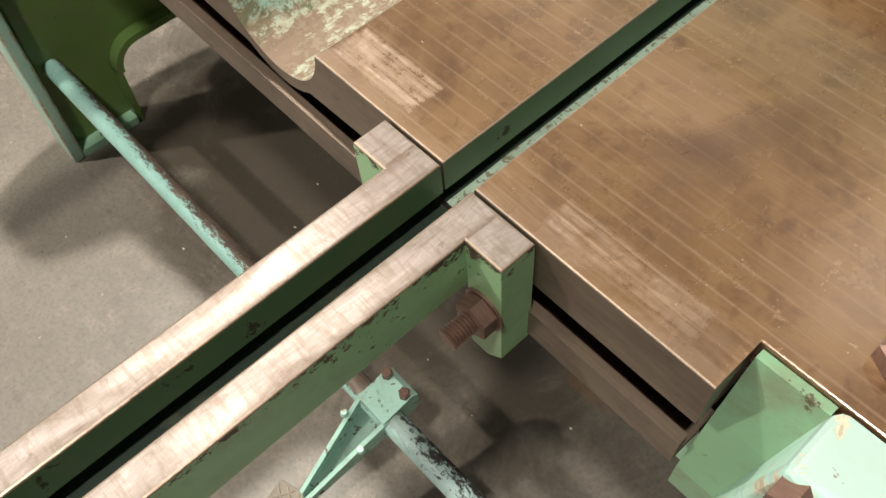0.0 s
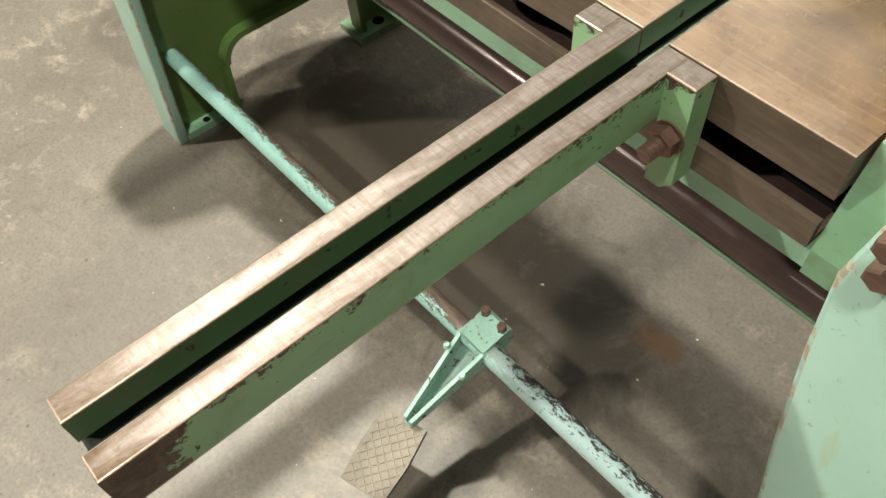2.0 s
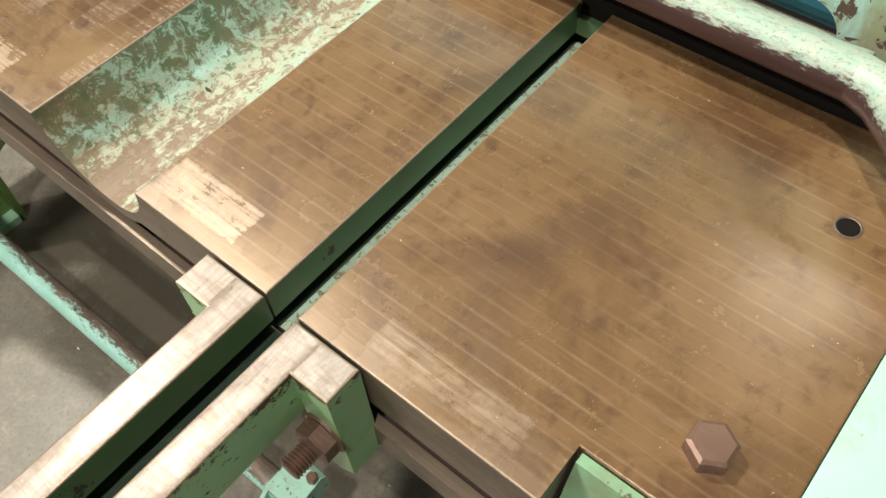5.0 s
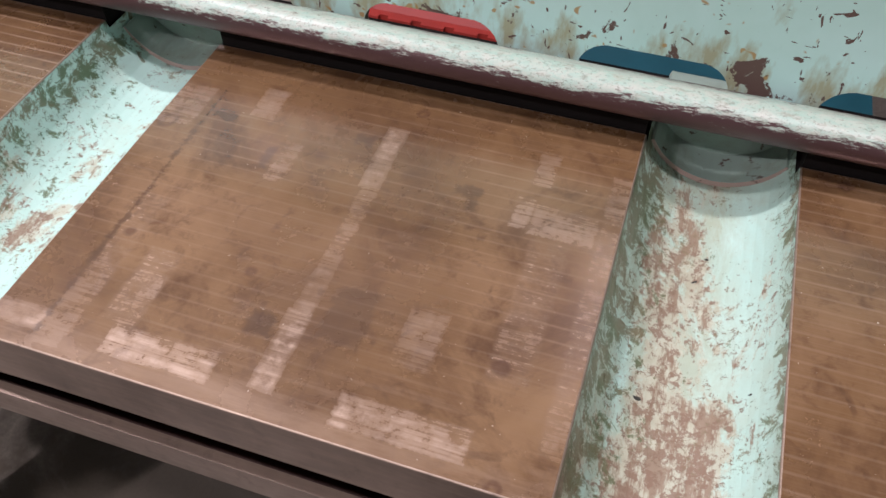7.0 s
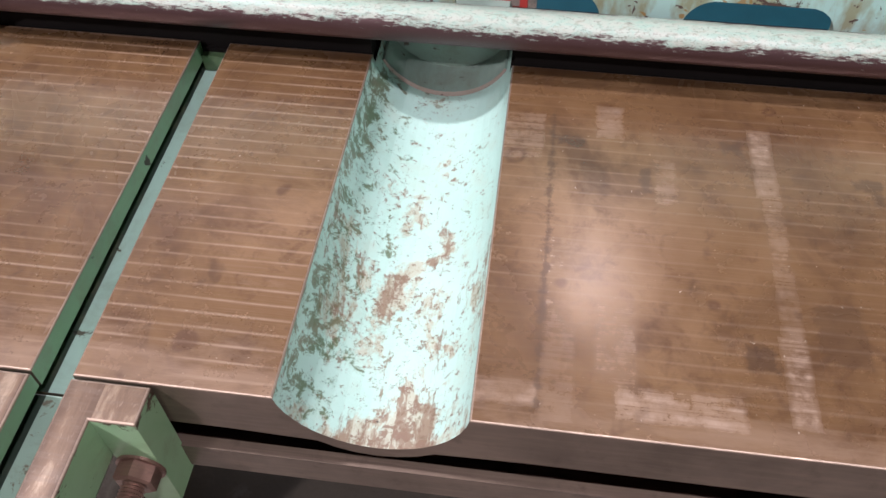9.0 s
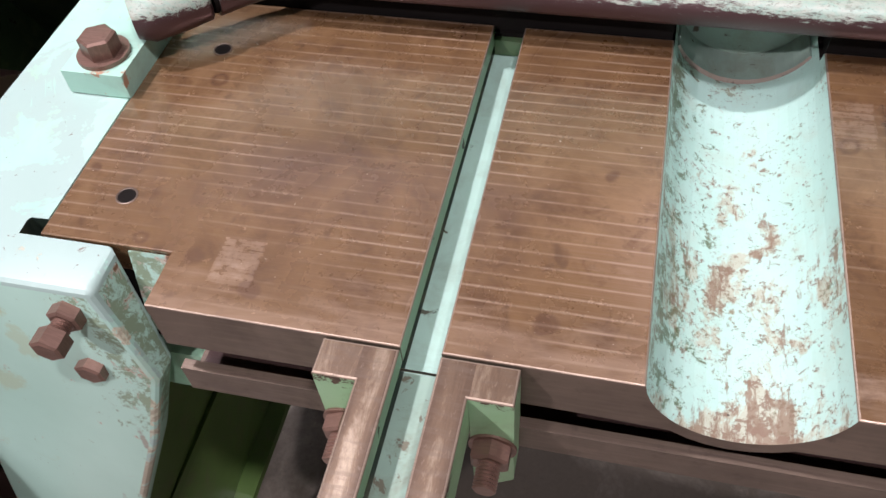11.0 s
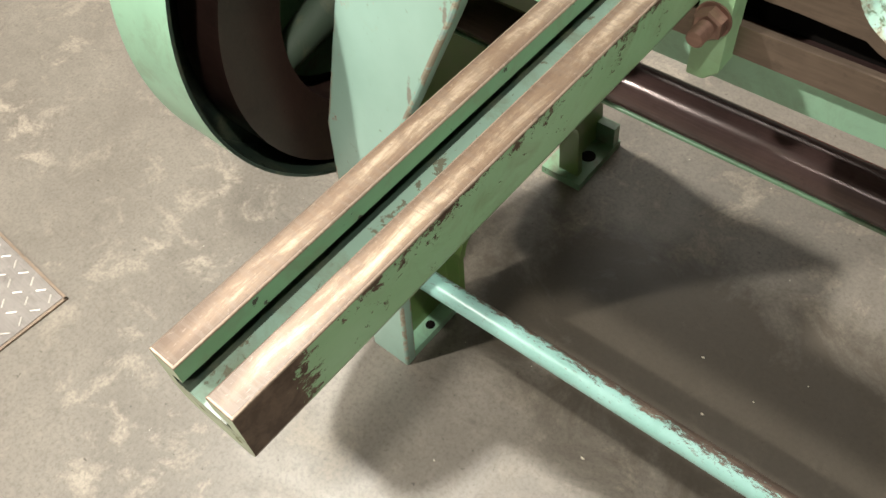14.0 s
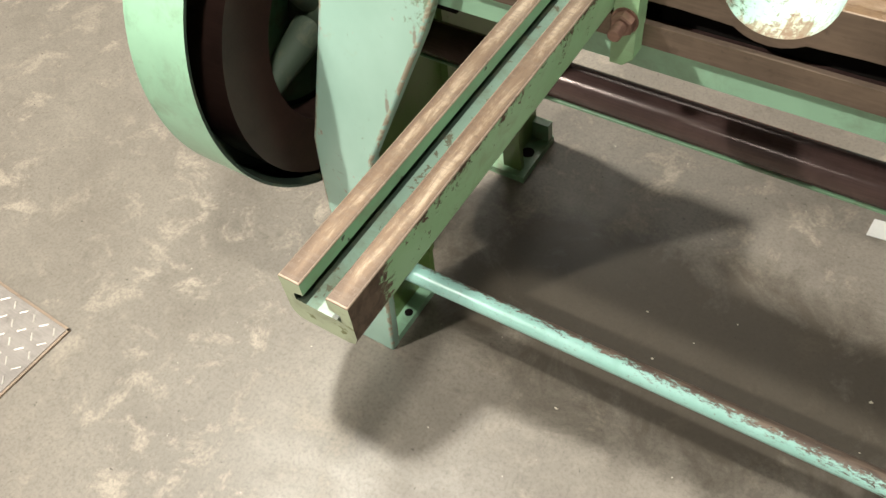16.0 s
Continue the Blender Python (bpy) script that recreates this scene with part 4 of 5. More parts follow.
def side_frame(mirror, rows):
    """A cast end frame on two feet, with its screws; the right one is the left one's mirror."""
    f = new("side_frame")
    f.parent = shear
    f["label"] = "mint-green cast-iron end frame standing on two feet"
    front = rows[0][3]
    REAR = 0.0275 if mirror else 0.0345

    def mx(x):
        return x if not mirror else 2 * MID - x

    def slab(bm, x0, x1, y0, y1, z0, z1):
        return box(bm, *sorted((mx(x0), mx(x1))), y0, y1, z0, z1)

    bm = bmesh.new()
    loops = []
    for z, xl, xr, yf in rows:
        loops.append([bm.verts.new((x, y, z)) for x, y in ((xl, yf), (xr, yf), (xr, REAR if z > 0.8 else yf + 0.022), (xl, REAR if z > 0.8 else yf + 0.022))])
    for a, b in zip(loops, loops[1:]):
        for k in range(4):
            bm.faces.new((a[k], a[(k + 1) % 4], b[(k + 1) % 4], b[k]))
    bm.faces.new(loops[0])
    bm.faces.new(loops[-1][::-1])
    bmesh.ops.recalc_face_normals(bm, faces=bm.faces[:])
    for face in bm.faces:
        if face.normal.z > 0.9:
            face.material_index = 1
    edges = [e for e in bm.edges if e.calc_face_angle(0) > 0.6 and not all(v.co.z > 0.8485 and v.co.y > REAR - 1e-4 for v in e.verts)]
    bmesh.ops.bevel(bm, geom=edges, offset=0.005, segments=3, affect="EDGES", profile=0.5, material=1)
    part("front_flange", bm, [FRAME, FRAME_EDGE], f, smooth=25)
    arch = [(0.085, 0.0), (0.09, 0.12)] + arc(0.14, 0.12, 0.045, 180, 90, 8) + arc(0.36, 0.12, 0.045, 90, 0, 8) + [(0.41, 0.0)]
    bm = bmesh.new()
    prism(bm, [(-0.0445, 0.0)] + arch + [(0.53, 0.0), (0.5, 0.4), (0.45, 0.80), (0.012, 0.80), (-0.024, 0.49)], "x", mx(-1.076), mx(-1.062))
    for v in bm.verts:
        if v.co.z > 0.45:
            v.co.x += (-0.026 if mirror else 0.026) * (v.co.z - 0.45) / 0.35
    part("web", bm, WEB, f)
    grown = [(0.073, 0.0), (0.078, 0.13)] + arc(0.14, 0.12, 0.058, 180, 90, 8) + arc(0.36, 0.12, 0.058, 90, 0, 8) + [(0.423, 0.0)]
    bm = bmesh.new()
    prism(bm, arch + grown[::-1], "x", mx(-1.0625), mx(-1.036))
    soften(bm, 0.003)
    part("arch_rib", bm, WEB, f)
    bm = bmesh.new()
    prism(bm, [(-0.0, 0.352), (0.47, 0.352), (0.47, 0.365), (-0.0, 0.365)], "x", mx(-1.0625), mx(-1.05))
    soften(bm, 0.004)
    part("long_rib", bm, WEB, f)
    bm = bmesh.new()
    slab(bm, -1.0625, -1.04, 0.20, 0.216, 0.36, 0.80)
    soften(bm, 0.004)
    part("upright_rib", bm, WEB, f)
    for ya, yb, side, hole in ((-0.06, 0.078, -1.036, 0.008), (0.394, 0.53, -1.022, 0.014)):
        bm = bmesh.new()
        slab(bm, -1.104, side, ya, yb, 0.0, 0.016)
        soften(bm, 0.005)
        # rear foot takes the darker green, its shade put into the colour
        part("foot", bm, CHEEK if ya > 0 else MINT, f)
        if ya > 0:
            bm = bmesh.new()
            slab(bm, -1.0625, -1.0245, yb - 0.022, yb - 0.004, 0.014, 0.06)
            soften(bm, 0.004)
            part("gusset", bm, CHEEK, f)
        # black disc painted on the foot for the shade in a bolt hole
        bm = bmesh.new()
        rod(bm, (mx(-1.048), (ya + yb) / 2, 0.0162), (mx(-1.048), (ya + yb) / 2, 0.0168), hole)
        part("anchor_hole", bm, BLACK, f)
    bm = bmesh.new()
    inner = -0.9435 if mirror else -0.9565
    # the ragged casting hole at the table's corner, its walls painted near-black for shade
    pocket = [(inner - 0.015 * a, REAR + 0.018 * b) for a, b in (((0.93, 0), (1.0, 0.22), (1.16, 0.34), (1.22, 0.62), (1.05, 0.86), (0.78, 0.93), (0.52, 1.12), (0.25, 1.10), (0, 1.22)) if mirror else ((0.80, 0), (0.82, 0.55), (0.72, 0.68), (0, 0.70)))]
    wide = prism(bm, [(mx(x), y) for x, y in ((-1.045, REAR), *pocket, (inner, 0.46), (-1.045, 0.46))], "z", 0.80, 0.849)
    for side in wide[3:2 + len(pocket)]:
        side.material_index = 1
    part("top", bm, [FRAME_TOP, RECESS_SHADE], f)
    # pocket floor in black, so the hole's shade is painted
    bm = bmesh.new()
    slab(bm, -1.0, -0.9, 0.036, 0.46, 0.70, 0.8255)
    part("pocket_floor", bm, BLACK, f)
    # sloped cheek beside the table's end
    bm = bmesh.new()
    back = 0.0285 if mirror else 0.0355
    foot = 0.742 if mirror else 0.785
    prism(bm, [(back, H - 0.003), (back, foot)] + ([(-0.002, foot), (-0.002, foot + 0.024), (0.010, 0.808), (back - 0.005, H - 0.003)] if mirror else [(0.022, foot), (0.023, 0.805), (back - 0.0015, H - 0.002)]), "x", mx(-0.8672 if mirror else -0.8735), mx(-0.901 if mirror else -0.899))
    soften(bm, 0.003)
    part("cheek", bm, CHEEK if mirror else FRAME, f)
    # clamp pad with washer and bolt
    bm = bmesh.new()
    slab(bm, -0.998, -0.954, 0.152, 0.25, H, H + 0.018)
    soften(bm, 0.002)
    part("clamp_pad", bm, MINT_TOP, f)
    bm = bmesh.new()
    cx = mx(-0.976)
    rod(bm, (cx, 0.172, H + 0.018), (cx, 0.172, H + 0.021), 0.0175)
    hexagon(bm, (cx, 0.172, H + 0.021), (cx, 0.172, H + 0.034), 0.022)
    part("clamp_bolt", bm, BOLT, f)
    # set screw with lock nut, and a plain bolt
    sx, lx = (0.180, 0.181) if mirror else (-0.926, -0.932)
    sz, lz = (0.838, 0.797) if mirror else (0.829, 0.775)
    bm = bmesh.new()
    hexagon(bm, (sx, front + 0.003, sz), (sx, front - 0.010, sz), 0.0178)
    part("lock_nut", bm, BOLT, f)
    bm = bmesh.new()
    thread(bm, (sx, front - 0.009, sz), (sx, front - 0.018, sz), 0.0062)
    hexagon(bm, (sx, front - 0.017, sz), (sx, front - 0.029, sz), 0.0172)
    part("set_screw", bm, BOLT, f)
    bm = bmesh.new()
    hexagon(bm, (lx, front - 0.002, lz), (lx, front - 0.014, lz), 0.0172)
    part("frame_bolt", bm, BOLT, f)
    return f


side_frame(False, LEFT_ROWS)
side_frame(True, RIGHT_ROWS)

# hold-down rail, blade and the crosshead plate behind it
RAIL_Y, RAIL_Z = 0.2545, 0.882
bm = bmesh.new()
sec = arc(RAIL_Y, RAIL_Z, 0.0122, 80, 280, 18) + [(0.2795, RAIL_Z - 0.012), (0.2795, RAIL_Z - 0.004), (0.270, RAIL_Z + 0.006)]
prism(bm, sec, "x", -0.870, 2 * MID + 0.870)
part("hold_down_rail", bm, RAIL, shear, "round-nosed guard rail with the paint rubbed through", smooth=40)


def bent(bm, stations, n=20):
    """A tube through stations of centre, radius, its cross-sections upright and turned with the way."""
    loops = []
    for k, (p, r) in enumerate(stations):
        a, b = Vector(stations[max(0, k - 1)][0]), Vector(stations[min(len(stations) - 1, k + 1)][0])
        way = (b - a).normalized()
        side = way.cross(Vector((0, 0, 1))).normalized()
        up = side.cross(way)
        loops.append([bm.verts.new(Vector(p) + side * r * math.cos(q * math.tau / n) + up * r * math.sin(q * math.tau / n)) for q in range(n)])
    for la, lb in zip(loops, loops[1:]):
        for q in range(n):
            bm.faces.new((la[q], la[(q + 1) % n], lb[(q + 1) % n], lb[q]))
    bm.faces.new(loops[0])
    bm.faces.new(loops[-1][::-1])


for mirror in (False, True):
    def at(x, y, z):
        return (2 * MID - x if mirror else x, y, z)
    bm = bmesh.new()
    bent(bm, [(at(-0.868, 0.2555, RAIL_Z), 0.0124), (at(-0.886, 0.250, RAIL_Z), 0.0135), (at(-0.902, 0.238, RAIL_Z + 0.002), 0.0155), (at(-0.916, 0.226, RAIL_Z + 0.003), 0.017)])
    part("rail_bend", bm, RAIL, shear, smooth=40)
    bm = bmesh.new()
    bent(bm, [(at(-0.9165, 0.2255, RAIL_Z + 0.003), 0.0145), (at(-0.919, 0.223, RAIL_Z + 0.003), 0.0145)])
    part("joint_ring", bm, BLACK, shear, smooth=40)
    bm = bmesh.new()
    bent(bm, [(at(-0.919, 0.223, RAIL_Z + 0.003), 0.015), (at(-0.921, 0.2215, RAIL_Z + 0.003), 0.0175), (at(-0.938, 0.208, RAIL_Z + 0.002), 0.0185), (at(-0.953, 0.197, RAIL_Z), 0.0175), (at(-0.960, 0.192, RAIL_Z), 0.013)])
    part("rail_knob", bm, RAIL, shear, smooth=40)
for a, b in SLOTS:
    bm = bmesh.new()
    box(bm, a + 0.0005, b - 0.0005, 0.256, 0.290, H - 0.021, H - 0.009)
    soften(bm, 0.003)
    part("slot_stop", bm, SLOT_DARK, shear)
# blade holder behind the table: a shade lower, the hollows running on through it; its black stands for the unlit gap
top = [(-0.95, H - 0.004)]
for a, b in TROUGHS:
    top += dip(a, b, 0.041)[1:-1]
top = [(x, min(z, H - 0.004)) for x, z in top] + [(0.205, H - 0.004)]
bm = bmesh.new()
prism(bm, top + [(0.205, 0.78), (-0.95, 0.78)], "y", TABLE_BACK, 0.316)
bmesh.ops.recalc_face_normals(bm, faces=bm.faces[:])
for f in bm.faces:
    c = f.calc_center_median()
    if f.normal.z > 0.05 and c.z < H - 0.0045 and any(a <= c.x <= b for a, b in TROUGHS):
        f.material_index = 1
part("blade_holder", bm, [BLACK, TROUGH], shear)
for a, b in TROUGHS:
    bm = bmesh.new()
    upper = [(x, z) for x, z in dip(a + 0.001, b - 0.001, 0.0368) if z < H - 0.008]
    lower = [(x, z) for x, z in dip(a, b, 0.0408) if z < H - 0.008]
    prism(bm, upper + lower[::-1], "y", 0.272, 0.300)
    bmesh.ops.recalc_face_normals(bm, faces=bm.faces[:])
    for f in bm.faces:
        if f.normal.y < -0.9:
            f.material_index = 1
    part("trough_liner", bm, [TROUGH_END, LINER_EDGE], shear)
    bm = bmesh.new()
    prism(bm, [(a, H - 0.005)] + [(x, z) for x, z in dip(a, b, 0.0408) if z < H - 0.006] + [(b, H - 0.005), (b - 0.006, 0.864), (a + 0.006, 0.864)], "y", 0.300, 0.312)
    part("trough_end", bm, TROUGH_END, shear, "grey-green end of the hollow, the rail's shade in its paint")
# black fillers added between the hollows to block light under the rail
for x0, x1 in ((-0.95, TROUGHS[0][0]), (TROUGHS[0][1], TROUGHS[1][0]), (TROUGHS[1][1], 0.205)):
    bm = bmesh.new()
    box(bm, x0 + 0.001, x1 - 0.001, 0.2635, 0.2785, 0.84, 0.8665)
    soften(bm, 0.0015)
    part("gap_filler", bm, BLACK, shear)
bm = bmesh.new()
box(bm, -0.98, 0.25, 0.2890, 0.300, 0.850, 0.8655)
soften(bm, 0.001)
part("clamp_bar", bm, FACE, shear, "brown steel bar behind the sight holes")
# unseen black bar, also there to stop light leaking below the plate
bm = bmesh.new()
box(bm, -0.95, 0.205, 0.2945, 0.310, 0.8462, 0.861)
part("upper_blade", bm, BLACK, shear)

outline = [(-1.0, 1.0), (-1.0, 0.866)]
for k in range(-3, 4):
    cx = MID + k * 0.1455
    high = 0.0105 if k == -1 else 0.0
    outline += [(cx - 0.047, 0.866), (cx - 0.047, 0.877)] + arc(cx - 0.027, 0.876 + high, 0.020, 170, 98, 6) + arc(cx + 0.027, 0.876, 0.020, 80, 10, 6) + [(cx + 0.047, 0.866)]
outline += [(0.27, 0.866), (0.27, 1.0)]
bm = bmesh.new()
prism(bm, outline, "y", 0.280, 0.2885)
part("crosshead_plate", bm, PLATE, shear, "pale mint plate with scalloped sight holes and chipped paint")
for cx, cz in ((-0.222, 0.962), (-0.51, 0.962), (0.07, 0.962), (-0.80, 0.962)):
    bm = bmesh.new()
    prism(bm, arc(cx, cz + 0.004, 0.0085, 0, 180, 10) + arc(cx, cz - 0.004, 0.0085, 180, 360, 10), "y", 0.2773, 0.2800)
    soften(bm, 0.001)
    part("plate_bolt", bm, DARK_STEEL, shear, smooth=30)
for cx in (-1.02, 0.29):
    bm = bmesh.new()
    box(bm, cx - 0.022, cx + 0.022, 0.27, 0.34, 0.849, 1.02)
    soften(bm, 0.005)
    part("crosshead_post", bm, MINT, shear)

bm = bmesh.new()
rod(bm, (-1.07, 0.14, 0.555), (0.335, 0.14, 0.555), 0.0245, n=48)
part("shaft", bm, DARK_STEEL, shear, "dark polished round steel shaft", smooth=40)
bm = bmesh.new()
rod(bm, (-1.065, 0.1255, 0.5315), (0.335, 0.1255, 0.5315), 0.0026, n=10)
part("tie_rod", bm, CHEEK, shear, smooth=40)

# belt guard, flywheel and the guard's stay
GY, GZ = 0.11, 0.62
bm = bmesh.new()
ring(bm, -1.218, -1.128, GY, GZ, 0.285, 0.281, 96)
rod(bm, (-1.222, GY, GZ), (-1.217, GY, GZ), 0.285, n=96)
bmesh.ops.recalc_face_normals(bm, faces=bm.faces[:])
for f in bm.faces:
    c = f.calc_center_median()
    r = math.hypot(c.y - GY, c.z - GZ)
    # drum's inside painted near-black, standing for the shade round the wheel
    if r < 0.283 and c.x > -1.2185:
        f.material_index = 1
part("belt_guard", bm, [MINT, RECESS_SHADE], shear, "mint sheet-metal drum guard round the flywheel", smooth=40)
# the drum's back once more, its middle left lighter than the painted shade
bm = bmesh.new()
rod(bm, (-1.2165, 0.112, 0.576), (-1.213, 0.112, 0.576), 0.152, n=64)
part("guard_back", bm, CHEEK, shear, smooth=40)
fly = new("flywheel")
fly.parent = shear
bm = bmesh.new()
WY, WZ = 0.112, 0.576
ring(bm, -1.205, -1.140, WY, WZ, 0.236, 0.156, 96)
edges = [e for e in bm.edges if e.calc_face_angle(0) > 1.0]
bmesh.ops.bevel(bm, geom=edges, offset=0.0025, segments=2, affect="EDGES", profile=0.5, material=1)
part("rim", bm, [RIM, FACE], fly, smooth=40)
bm = bmesh.new()
rod(bm, (-1.205, WY, WZ), (-1.13, WY, WZ), 0.045, n=32)
part("hub", bm, SPOKE, fly, smooth=40)
for k in range(5):
    ang = radians(72 * k + 52)
    bm = bmesh.new()
    p = Vector((-1.175, WY + 0.04 * math.cos(ang), WZ + 0.04 * math.sin(ang)))
    q = Vector((-1.175, WY + 0.158 * math.cos(ang), WZ + 0.158 * math.sin(ang)))
    rod(bm, p, q, 0.026, 0.018, 16)
    part("spoke", bm, SPOKE, fly, smooth=40)
bm = bmesh.new()
prism(bm, [(-1.04, 0.012), (-1.04, 0.040), (-1.222, 0.09), (-1.222, 0.062)], "z", 0.838, 0.846)
soften(bm, 0.0015)
part("guard_stay", bm, MINT_TOP, shear)

# treadle: bar, clamp bracket, lever and tread
bm = bmesh.new()
rod(bm, (-1.075, -0.006, 0.188), (0.338, 0.016, 0.188), 0.0165, n=28)
part("treadle_bar", bm, BAR, shear, "round treadle bar with flaking mint paint", smooth=40)
ped = new("pedal")
ped.parent = shear
ped["label"] = "cast foot pedal clamped to the treadle bar"
bm = bmesh.new()
prism(bm, [(-0.006, 0.188), (-0.006, 0.2065), (0.042, 0.2145), (0.050, 0.206), (0.050, 0.178), (0.03, 0.170)], "x", -0.229, -0.179)
soften(bm, 0.003)
part("clamp", bm, PEDAL, ped)
for bx, by in ((-0.222, 0.038), (-0.187, 0.036)):
    bm = bmesh.new()
    hexagon(bm, (bx, by, 0.213), (bx, by, 0.224), 0.013)
    part("clamp_screw", bm, BOLT, ped)
for x0, x1 in ((-0.232, -0.226), (-0.183, -0.177)):
    bm = bmesh.new()
    xe = -0.2045
    v = []
    for x, y, z0, z1 in ((x0, 0.0, 0.172, 0.205), (x1, 0.0, 0.172, 0.205), (xe - 0.010 + (0.012 if x0 > -0.2 else 0), -0.128, 0.112, 0.128), (xe - 0.004 + (0.012 if x0 > -0.2 else 0), -0.128, 0.112, 0.128)):
        v.append((bm.verts.new((x, y, z0)), bm.verts.new((x, y, z1))))
    o = (0, 1, 3, 2)
    for i in range(4):
        a, b = v[o[i]], v[o[(i + 1) % 4]]
        bm.faces.new((a[0], b[0], b[1], a[1]))
    bm.faces.new([v[i][0] for i in o])
    bm.faces.new([v[i][1] for i in o])
    part("lever_cheek", bm, PEDAL, ped)
bm = bmesh.new()
w = [bm.verts.new(p) for p in ((-0.228, 0.0, 0.176), (-0.18, 0.0, 0.176), (-0.198, -0.13, 0.114), (-0.213, -0.13, 0.114))]
bm.faces.new(w)
bmesh.ops.solidify(bm, geom=bm.faces[:], thickness=0.004)
part("lever_web", bm, PEDAL, ped)
for rx, ry, rz in ((-0.181, -0.044, 0.186), (-0.229, -0.03, 0.193)):
    bm = bmesh.new()
    rod(bm, (rx, ry, rz - 0.002), (rx, ry, rz + 0.004), 0.0055, 0.004, 14)
    part("rivet", bm, MINT_TOP, ped, smooth=30)
tread_at = pose(-0.198, -0.180, 0.100, 10, 0, 17)
bm = bmesh.new()
prism(bm, [(-0.036, 0.058), (0.036, 0.058), (0.040, 0.0), (0.036, -0.058), (-0.036, -0.058), (-0.040, 0.0)], "z", -0.005, 0.004)
soften(bm, 0.003)
bm.transform(tread_at)
tread = part("tread", bm, TREAD, ped, "worn cross-ribbed steel tread plate")
for sgn in (-1, 1):
    for k in range(-4, 5):
        c = k * 0.0165
        pts = []
        for sx in (-0.035, 0.035):
            sy = c + sgn * sx
            pts.append((sx, max(-0.055, min(0.055, sy))))
        if abs(pts[0][1] - pts[1][1]) < 0.012:
            continue
        (xa, ya), (xb, yb) = pts
        xa = (ya - c) * sgn
        xb = (yb - c) * sgn
        bm = bmesh.new()
        rod(bm, tread_at @ Vector((xa, ya, 0.0042)), tread_at @ Vector((xb, yb, 0.0042)), 0.0011, n=6)
        part("tread_rib", bm, TREAD_RIB, tread)

# ---- floor plate with raised bars ----
corner = Vector((-1.609, -0.336))
ux = Vector((-0.033, -0.9994))
uy = Vector((-0.9994, 0.033))
plate = new("checker_plate")
tagged(plate, "worn steel checker plate let into the concrete floor", "floor plate")
bm = bmesh.new()
prism(bm, [tuple(corner + ux * a + uy * b) for a, b in ((0, 0), (0.30, 0), (0.30, 0.30), (0, 0.30))], "z", 0.001, 0.005)
part("sheet", bm, steel("grey_plate_steel", (0.30, 0.27, 0.25), 0.45, 0.4), plate)
bars = steel("rubbed_bar_steel", (0.62, 0.57, 0.52), 0.4, 0.4)
for i in range(10):
    for j in range(10):
        a, b = 0.016 + i * 0.030, 0.016 + j * 0.030
        turn = 1 if (i + j) % 2 else -1
        c = corner + ux * a + uy * b
        d = (ux + uy * turn).normalized() * 0.0090
        bm = bmesh.new()
        rod(bm, (c.x - d.x, c.y - d.y, 0.005), (c.x + d.x, c.y + d.y, 0.005), 0.0018, n=6)
        part("raised_bar", bm, bars, plate)
bm = bmesh.new()
for q0, q1 in ((((-0.006), -0.006), (0.306, -0.0005)), ((-0.006, -0.006), (-0.0005, 0.306))):
    pts = [tuple(corner + ux * a + uy * b) for a, b in ((q0[0], q0[1]), (q1[0], q0[1]), (q1[0], q1[1]), (q0[0], q1[1]))]
    prism(bm, pts, "z", 0.0005, 0.004)
part("plate_frame", bm, EDGE, plate)

# ---- small white piece on the floor ----
bm = bmesh.new()
prism(bm, [(-0.395, 0.575), (-0.335, 0.580), (-0.338, 0.625), (-0.392, 0.620)], "z", 0.0005, 0.0015)
tagged(part("white_patch", bm, plain("plain_white", (0.82, 0.82, 0.8), 0.8)), "small flat white piece on the floor", "paper")


# ---- things seen through the sight holes ----
red = thing("red_crate", "low red slatted crate standing on the floor behind the shear", "crate", (-0.735, 1.37, 0))
for k in range(6):
    bm = bmesh.new()
    box(bm, -0.21 + k * 0.0735, -0.158 + k * 0.0735, -0.135, -0.125, 0.02, 0.20)
    soften(bm, 0.002)
    part("slat", bm, RED, red)
for z in (0.02, 0.095, 0.17):
    bm = bmesh.new()
    box(bm, -0.21, 0.21, -0.1248, -0.11, z, z + 0.03)
    box(bm, -0.21, 0.21, 0.11, 0.125, z, z + 0.03)
    box(bm, -0.21, -0.195, -0.11, 0.11, z, z + 0.03)
    box(bm, 0.195, 0.21, -0.11, 0.11, z, z + 0.03)
    part("rail", bm, RED, red)
bm = bmesh.new()
box(bm, -0.195, 0.195, -0.11, 0.11, 0.0, 0.02)
part("bottom", bm, BLACK, red)
bm = bmesh.new()
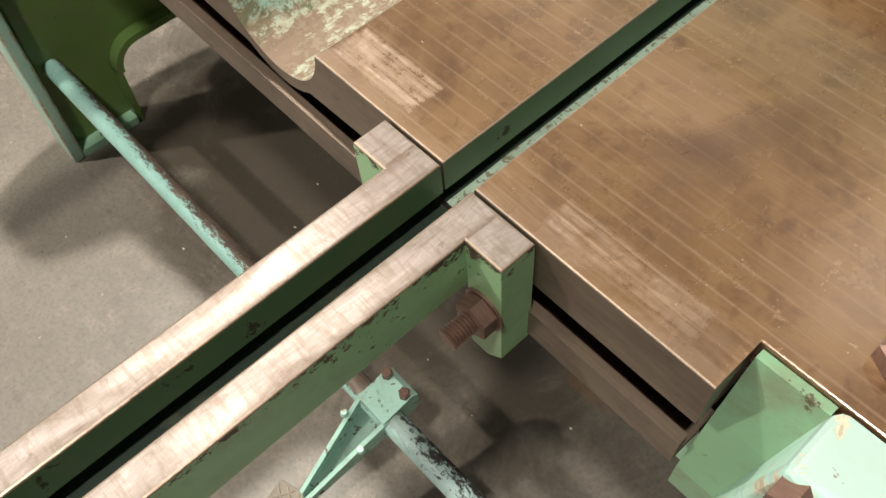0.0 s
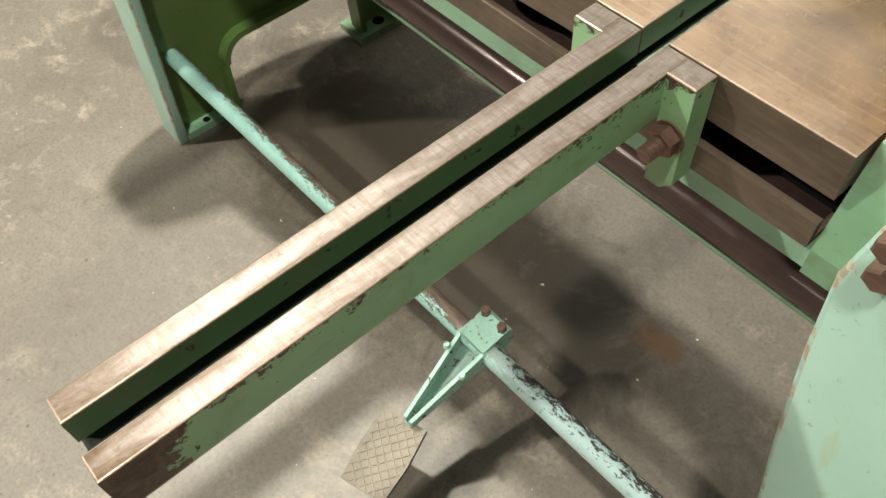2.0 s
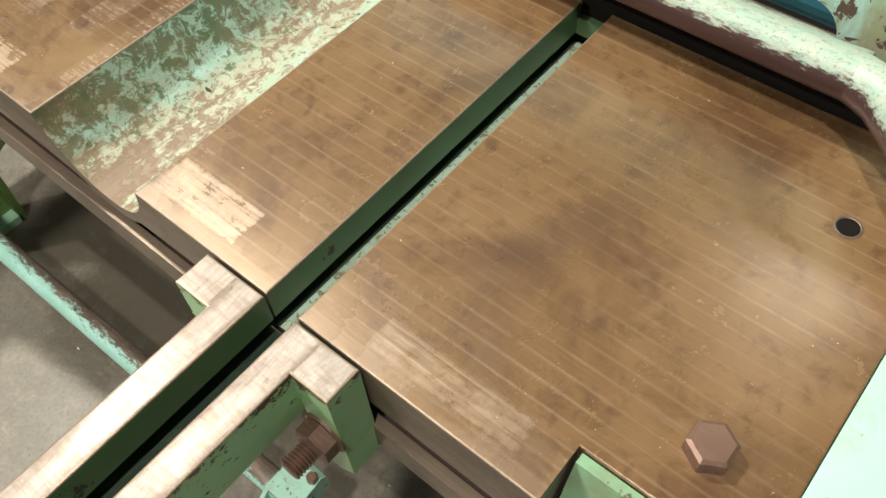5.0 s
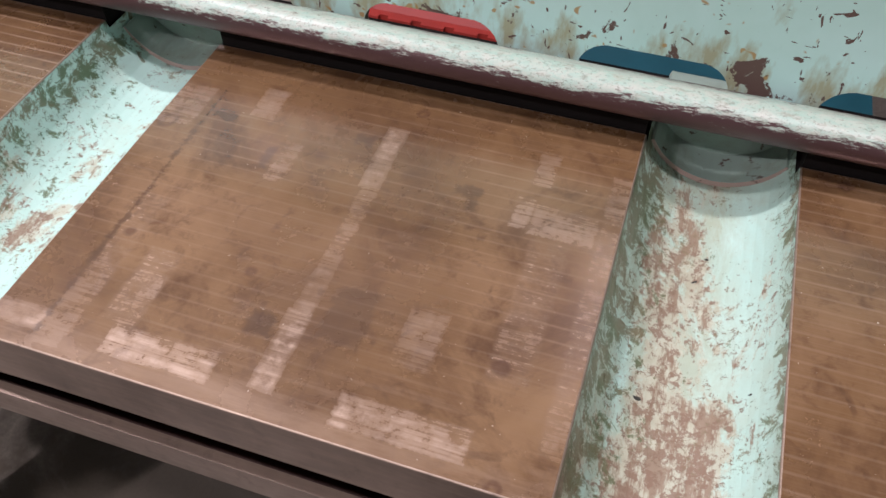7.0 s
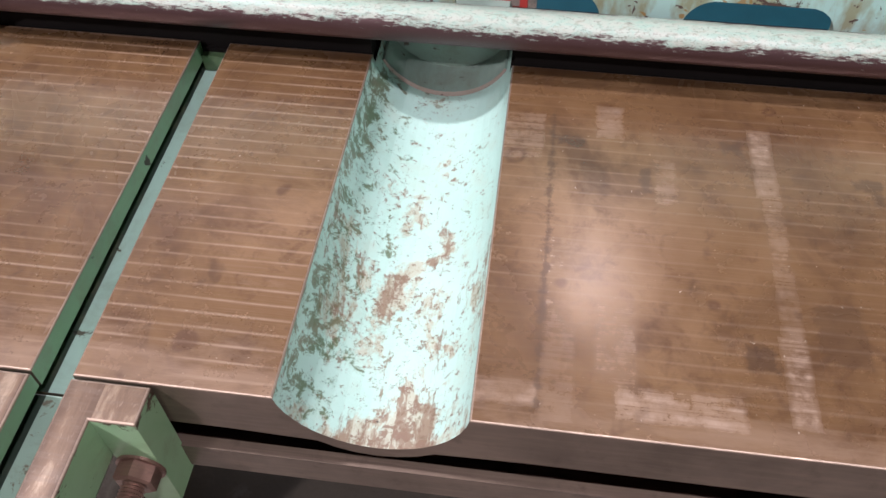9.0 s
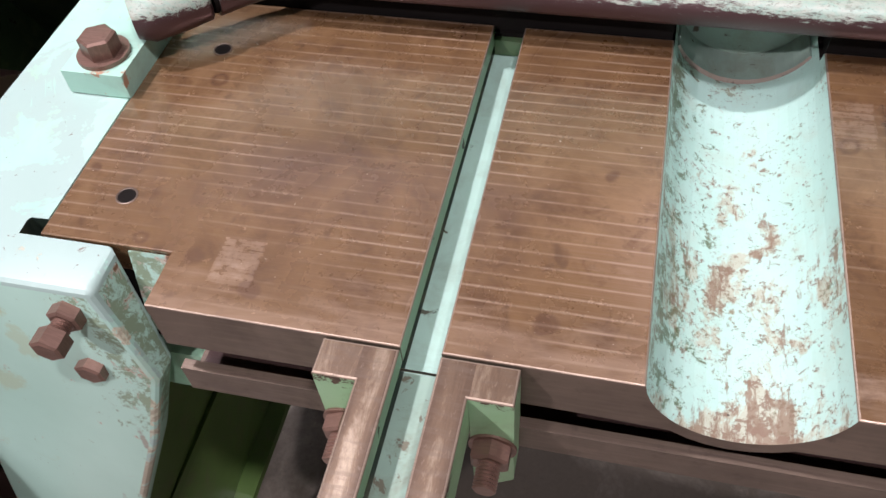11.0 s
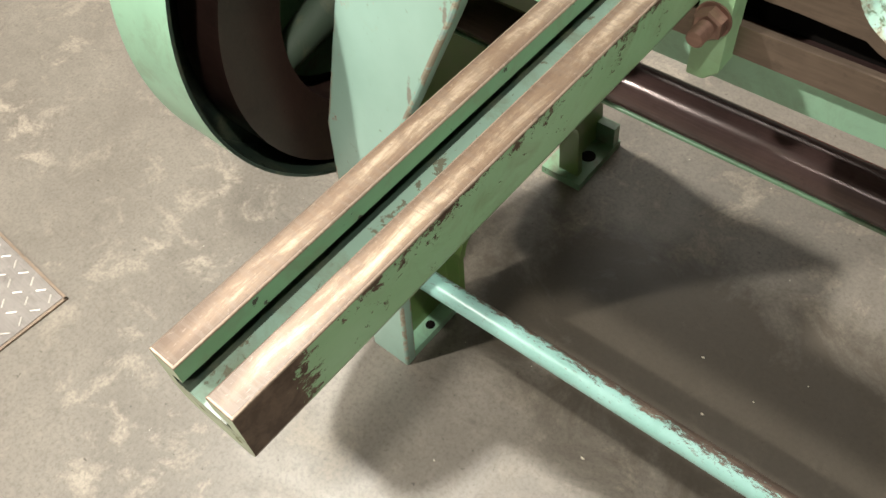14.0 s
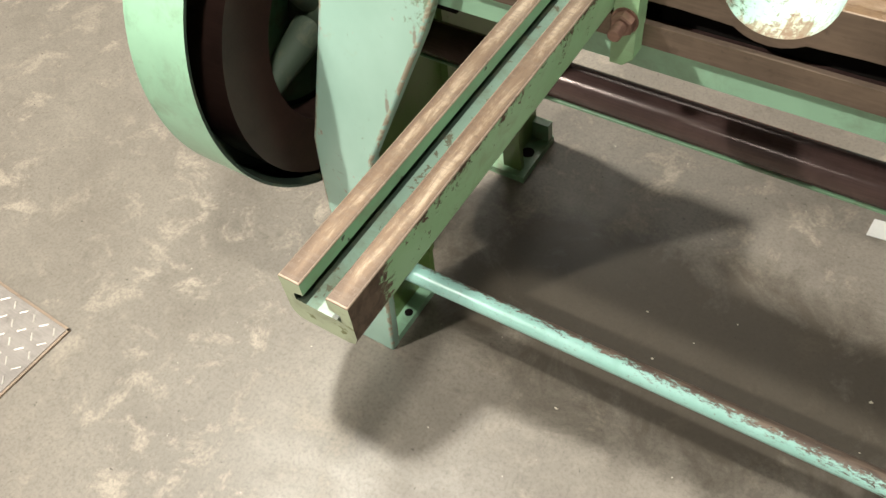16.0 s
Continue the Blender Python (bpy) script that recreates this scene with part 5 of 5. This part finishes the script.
prism(bm, [(-0.09, 0.02), (-0.02, 0.02), (0.09, 0.15), (0.07, 0.165)], "x", -0.17, 0.17)
soften(bm, 0.004)
part("inner_flap", bm, RED, red)
blue = thing("blue_box", "low blue painted steel box standing on the floor behind the shear", "box", (-0.165, 1.36, 0))
bm = bmesh.new()
box(bm, -0.335, 0.335, -0.16, 0.16, 0.03, 0.19)
soften(bm, 0.006)
part("body", bm, BLUE, blue)
bm = bmesh.new()
box(bm, -0.34, 0.34, -0.165, 0.165, 0.1905, 0.205)
soften(bm, 0.004)
part("lid", bm, BLUE, blue)
bm = bmesh.new()
box(bm, -0.05, 0.05, -0.178, -0.1605, 0.10, 0.13)
soften(bm, 0.004)
part("latch", bm, DARK_STEEL, blue)
bm = bmesh.new()
box(bm, -0.31, 0.31, -0.14, 0.14, 0.0, 0.03)
part("plinth", bm, BLACK, blue)

# ---- shavings on the floor ----
bits = random.Random(11)
bm = bmesh.new()
near = [(-0.045, 0.347), (-0.061, 0.219), (-0.295, 0.236), (-0.53, 0.276), (-0.731, -0.023), (-0.677, 0.226), (-0.631, 0.142)]
for k in range(60):
    cx, cy = near[k] if k < len(near) else (bits.uniform(-1.5, 0.4), bits.uniform(-0.6, 0.8))
    size = bits.uniform(0.0022, 0.0038) if k < len(near) else bits.uniform(0.0008, 0.0018)
    ang = bits.uniform(0, math.tau)
    ring_low, ring_high = [], []
    for q in range(5):
        r = size * bits.uniform(0.6, 1.2) * (1.0 if q % 2 else 0.7)
        a = ang + q * math.tau / 5
        ring_low.append(bm.verts.new((cx + r * 1.4 * math.cos(a), cy + r * math.sin(a), 0.0)))
        ring_high.append(bm.verts.new((cx + r * 1.1 * math.cos(a), cy + r * 0.7 * math.sin(a), size * 0.5)))
    for q in range(5):
        bm.faces.new((ring_low[q], ring_low[(q + 1) % 5], ring_high[(q + 1) % 5], ring_high[q]))
    bm.faces.new(ring_high)
tagged(part("metal_shavings", bm, plain("pale_shaving", (0.72, 0.66, 0.55), 0.5)), "scattered pale metal shavings on the concrete floor", "shavings", kind="stuff")
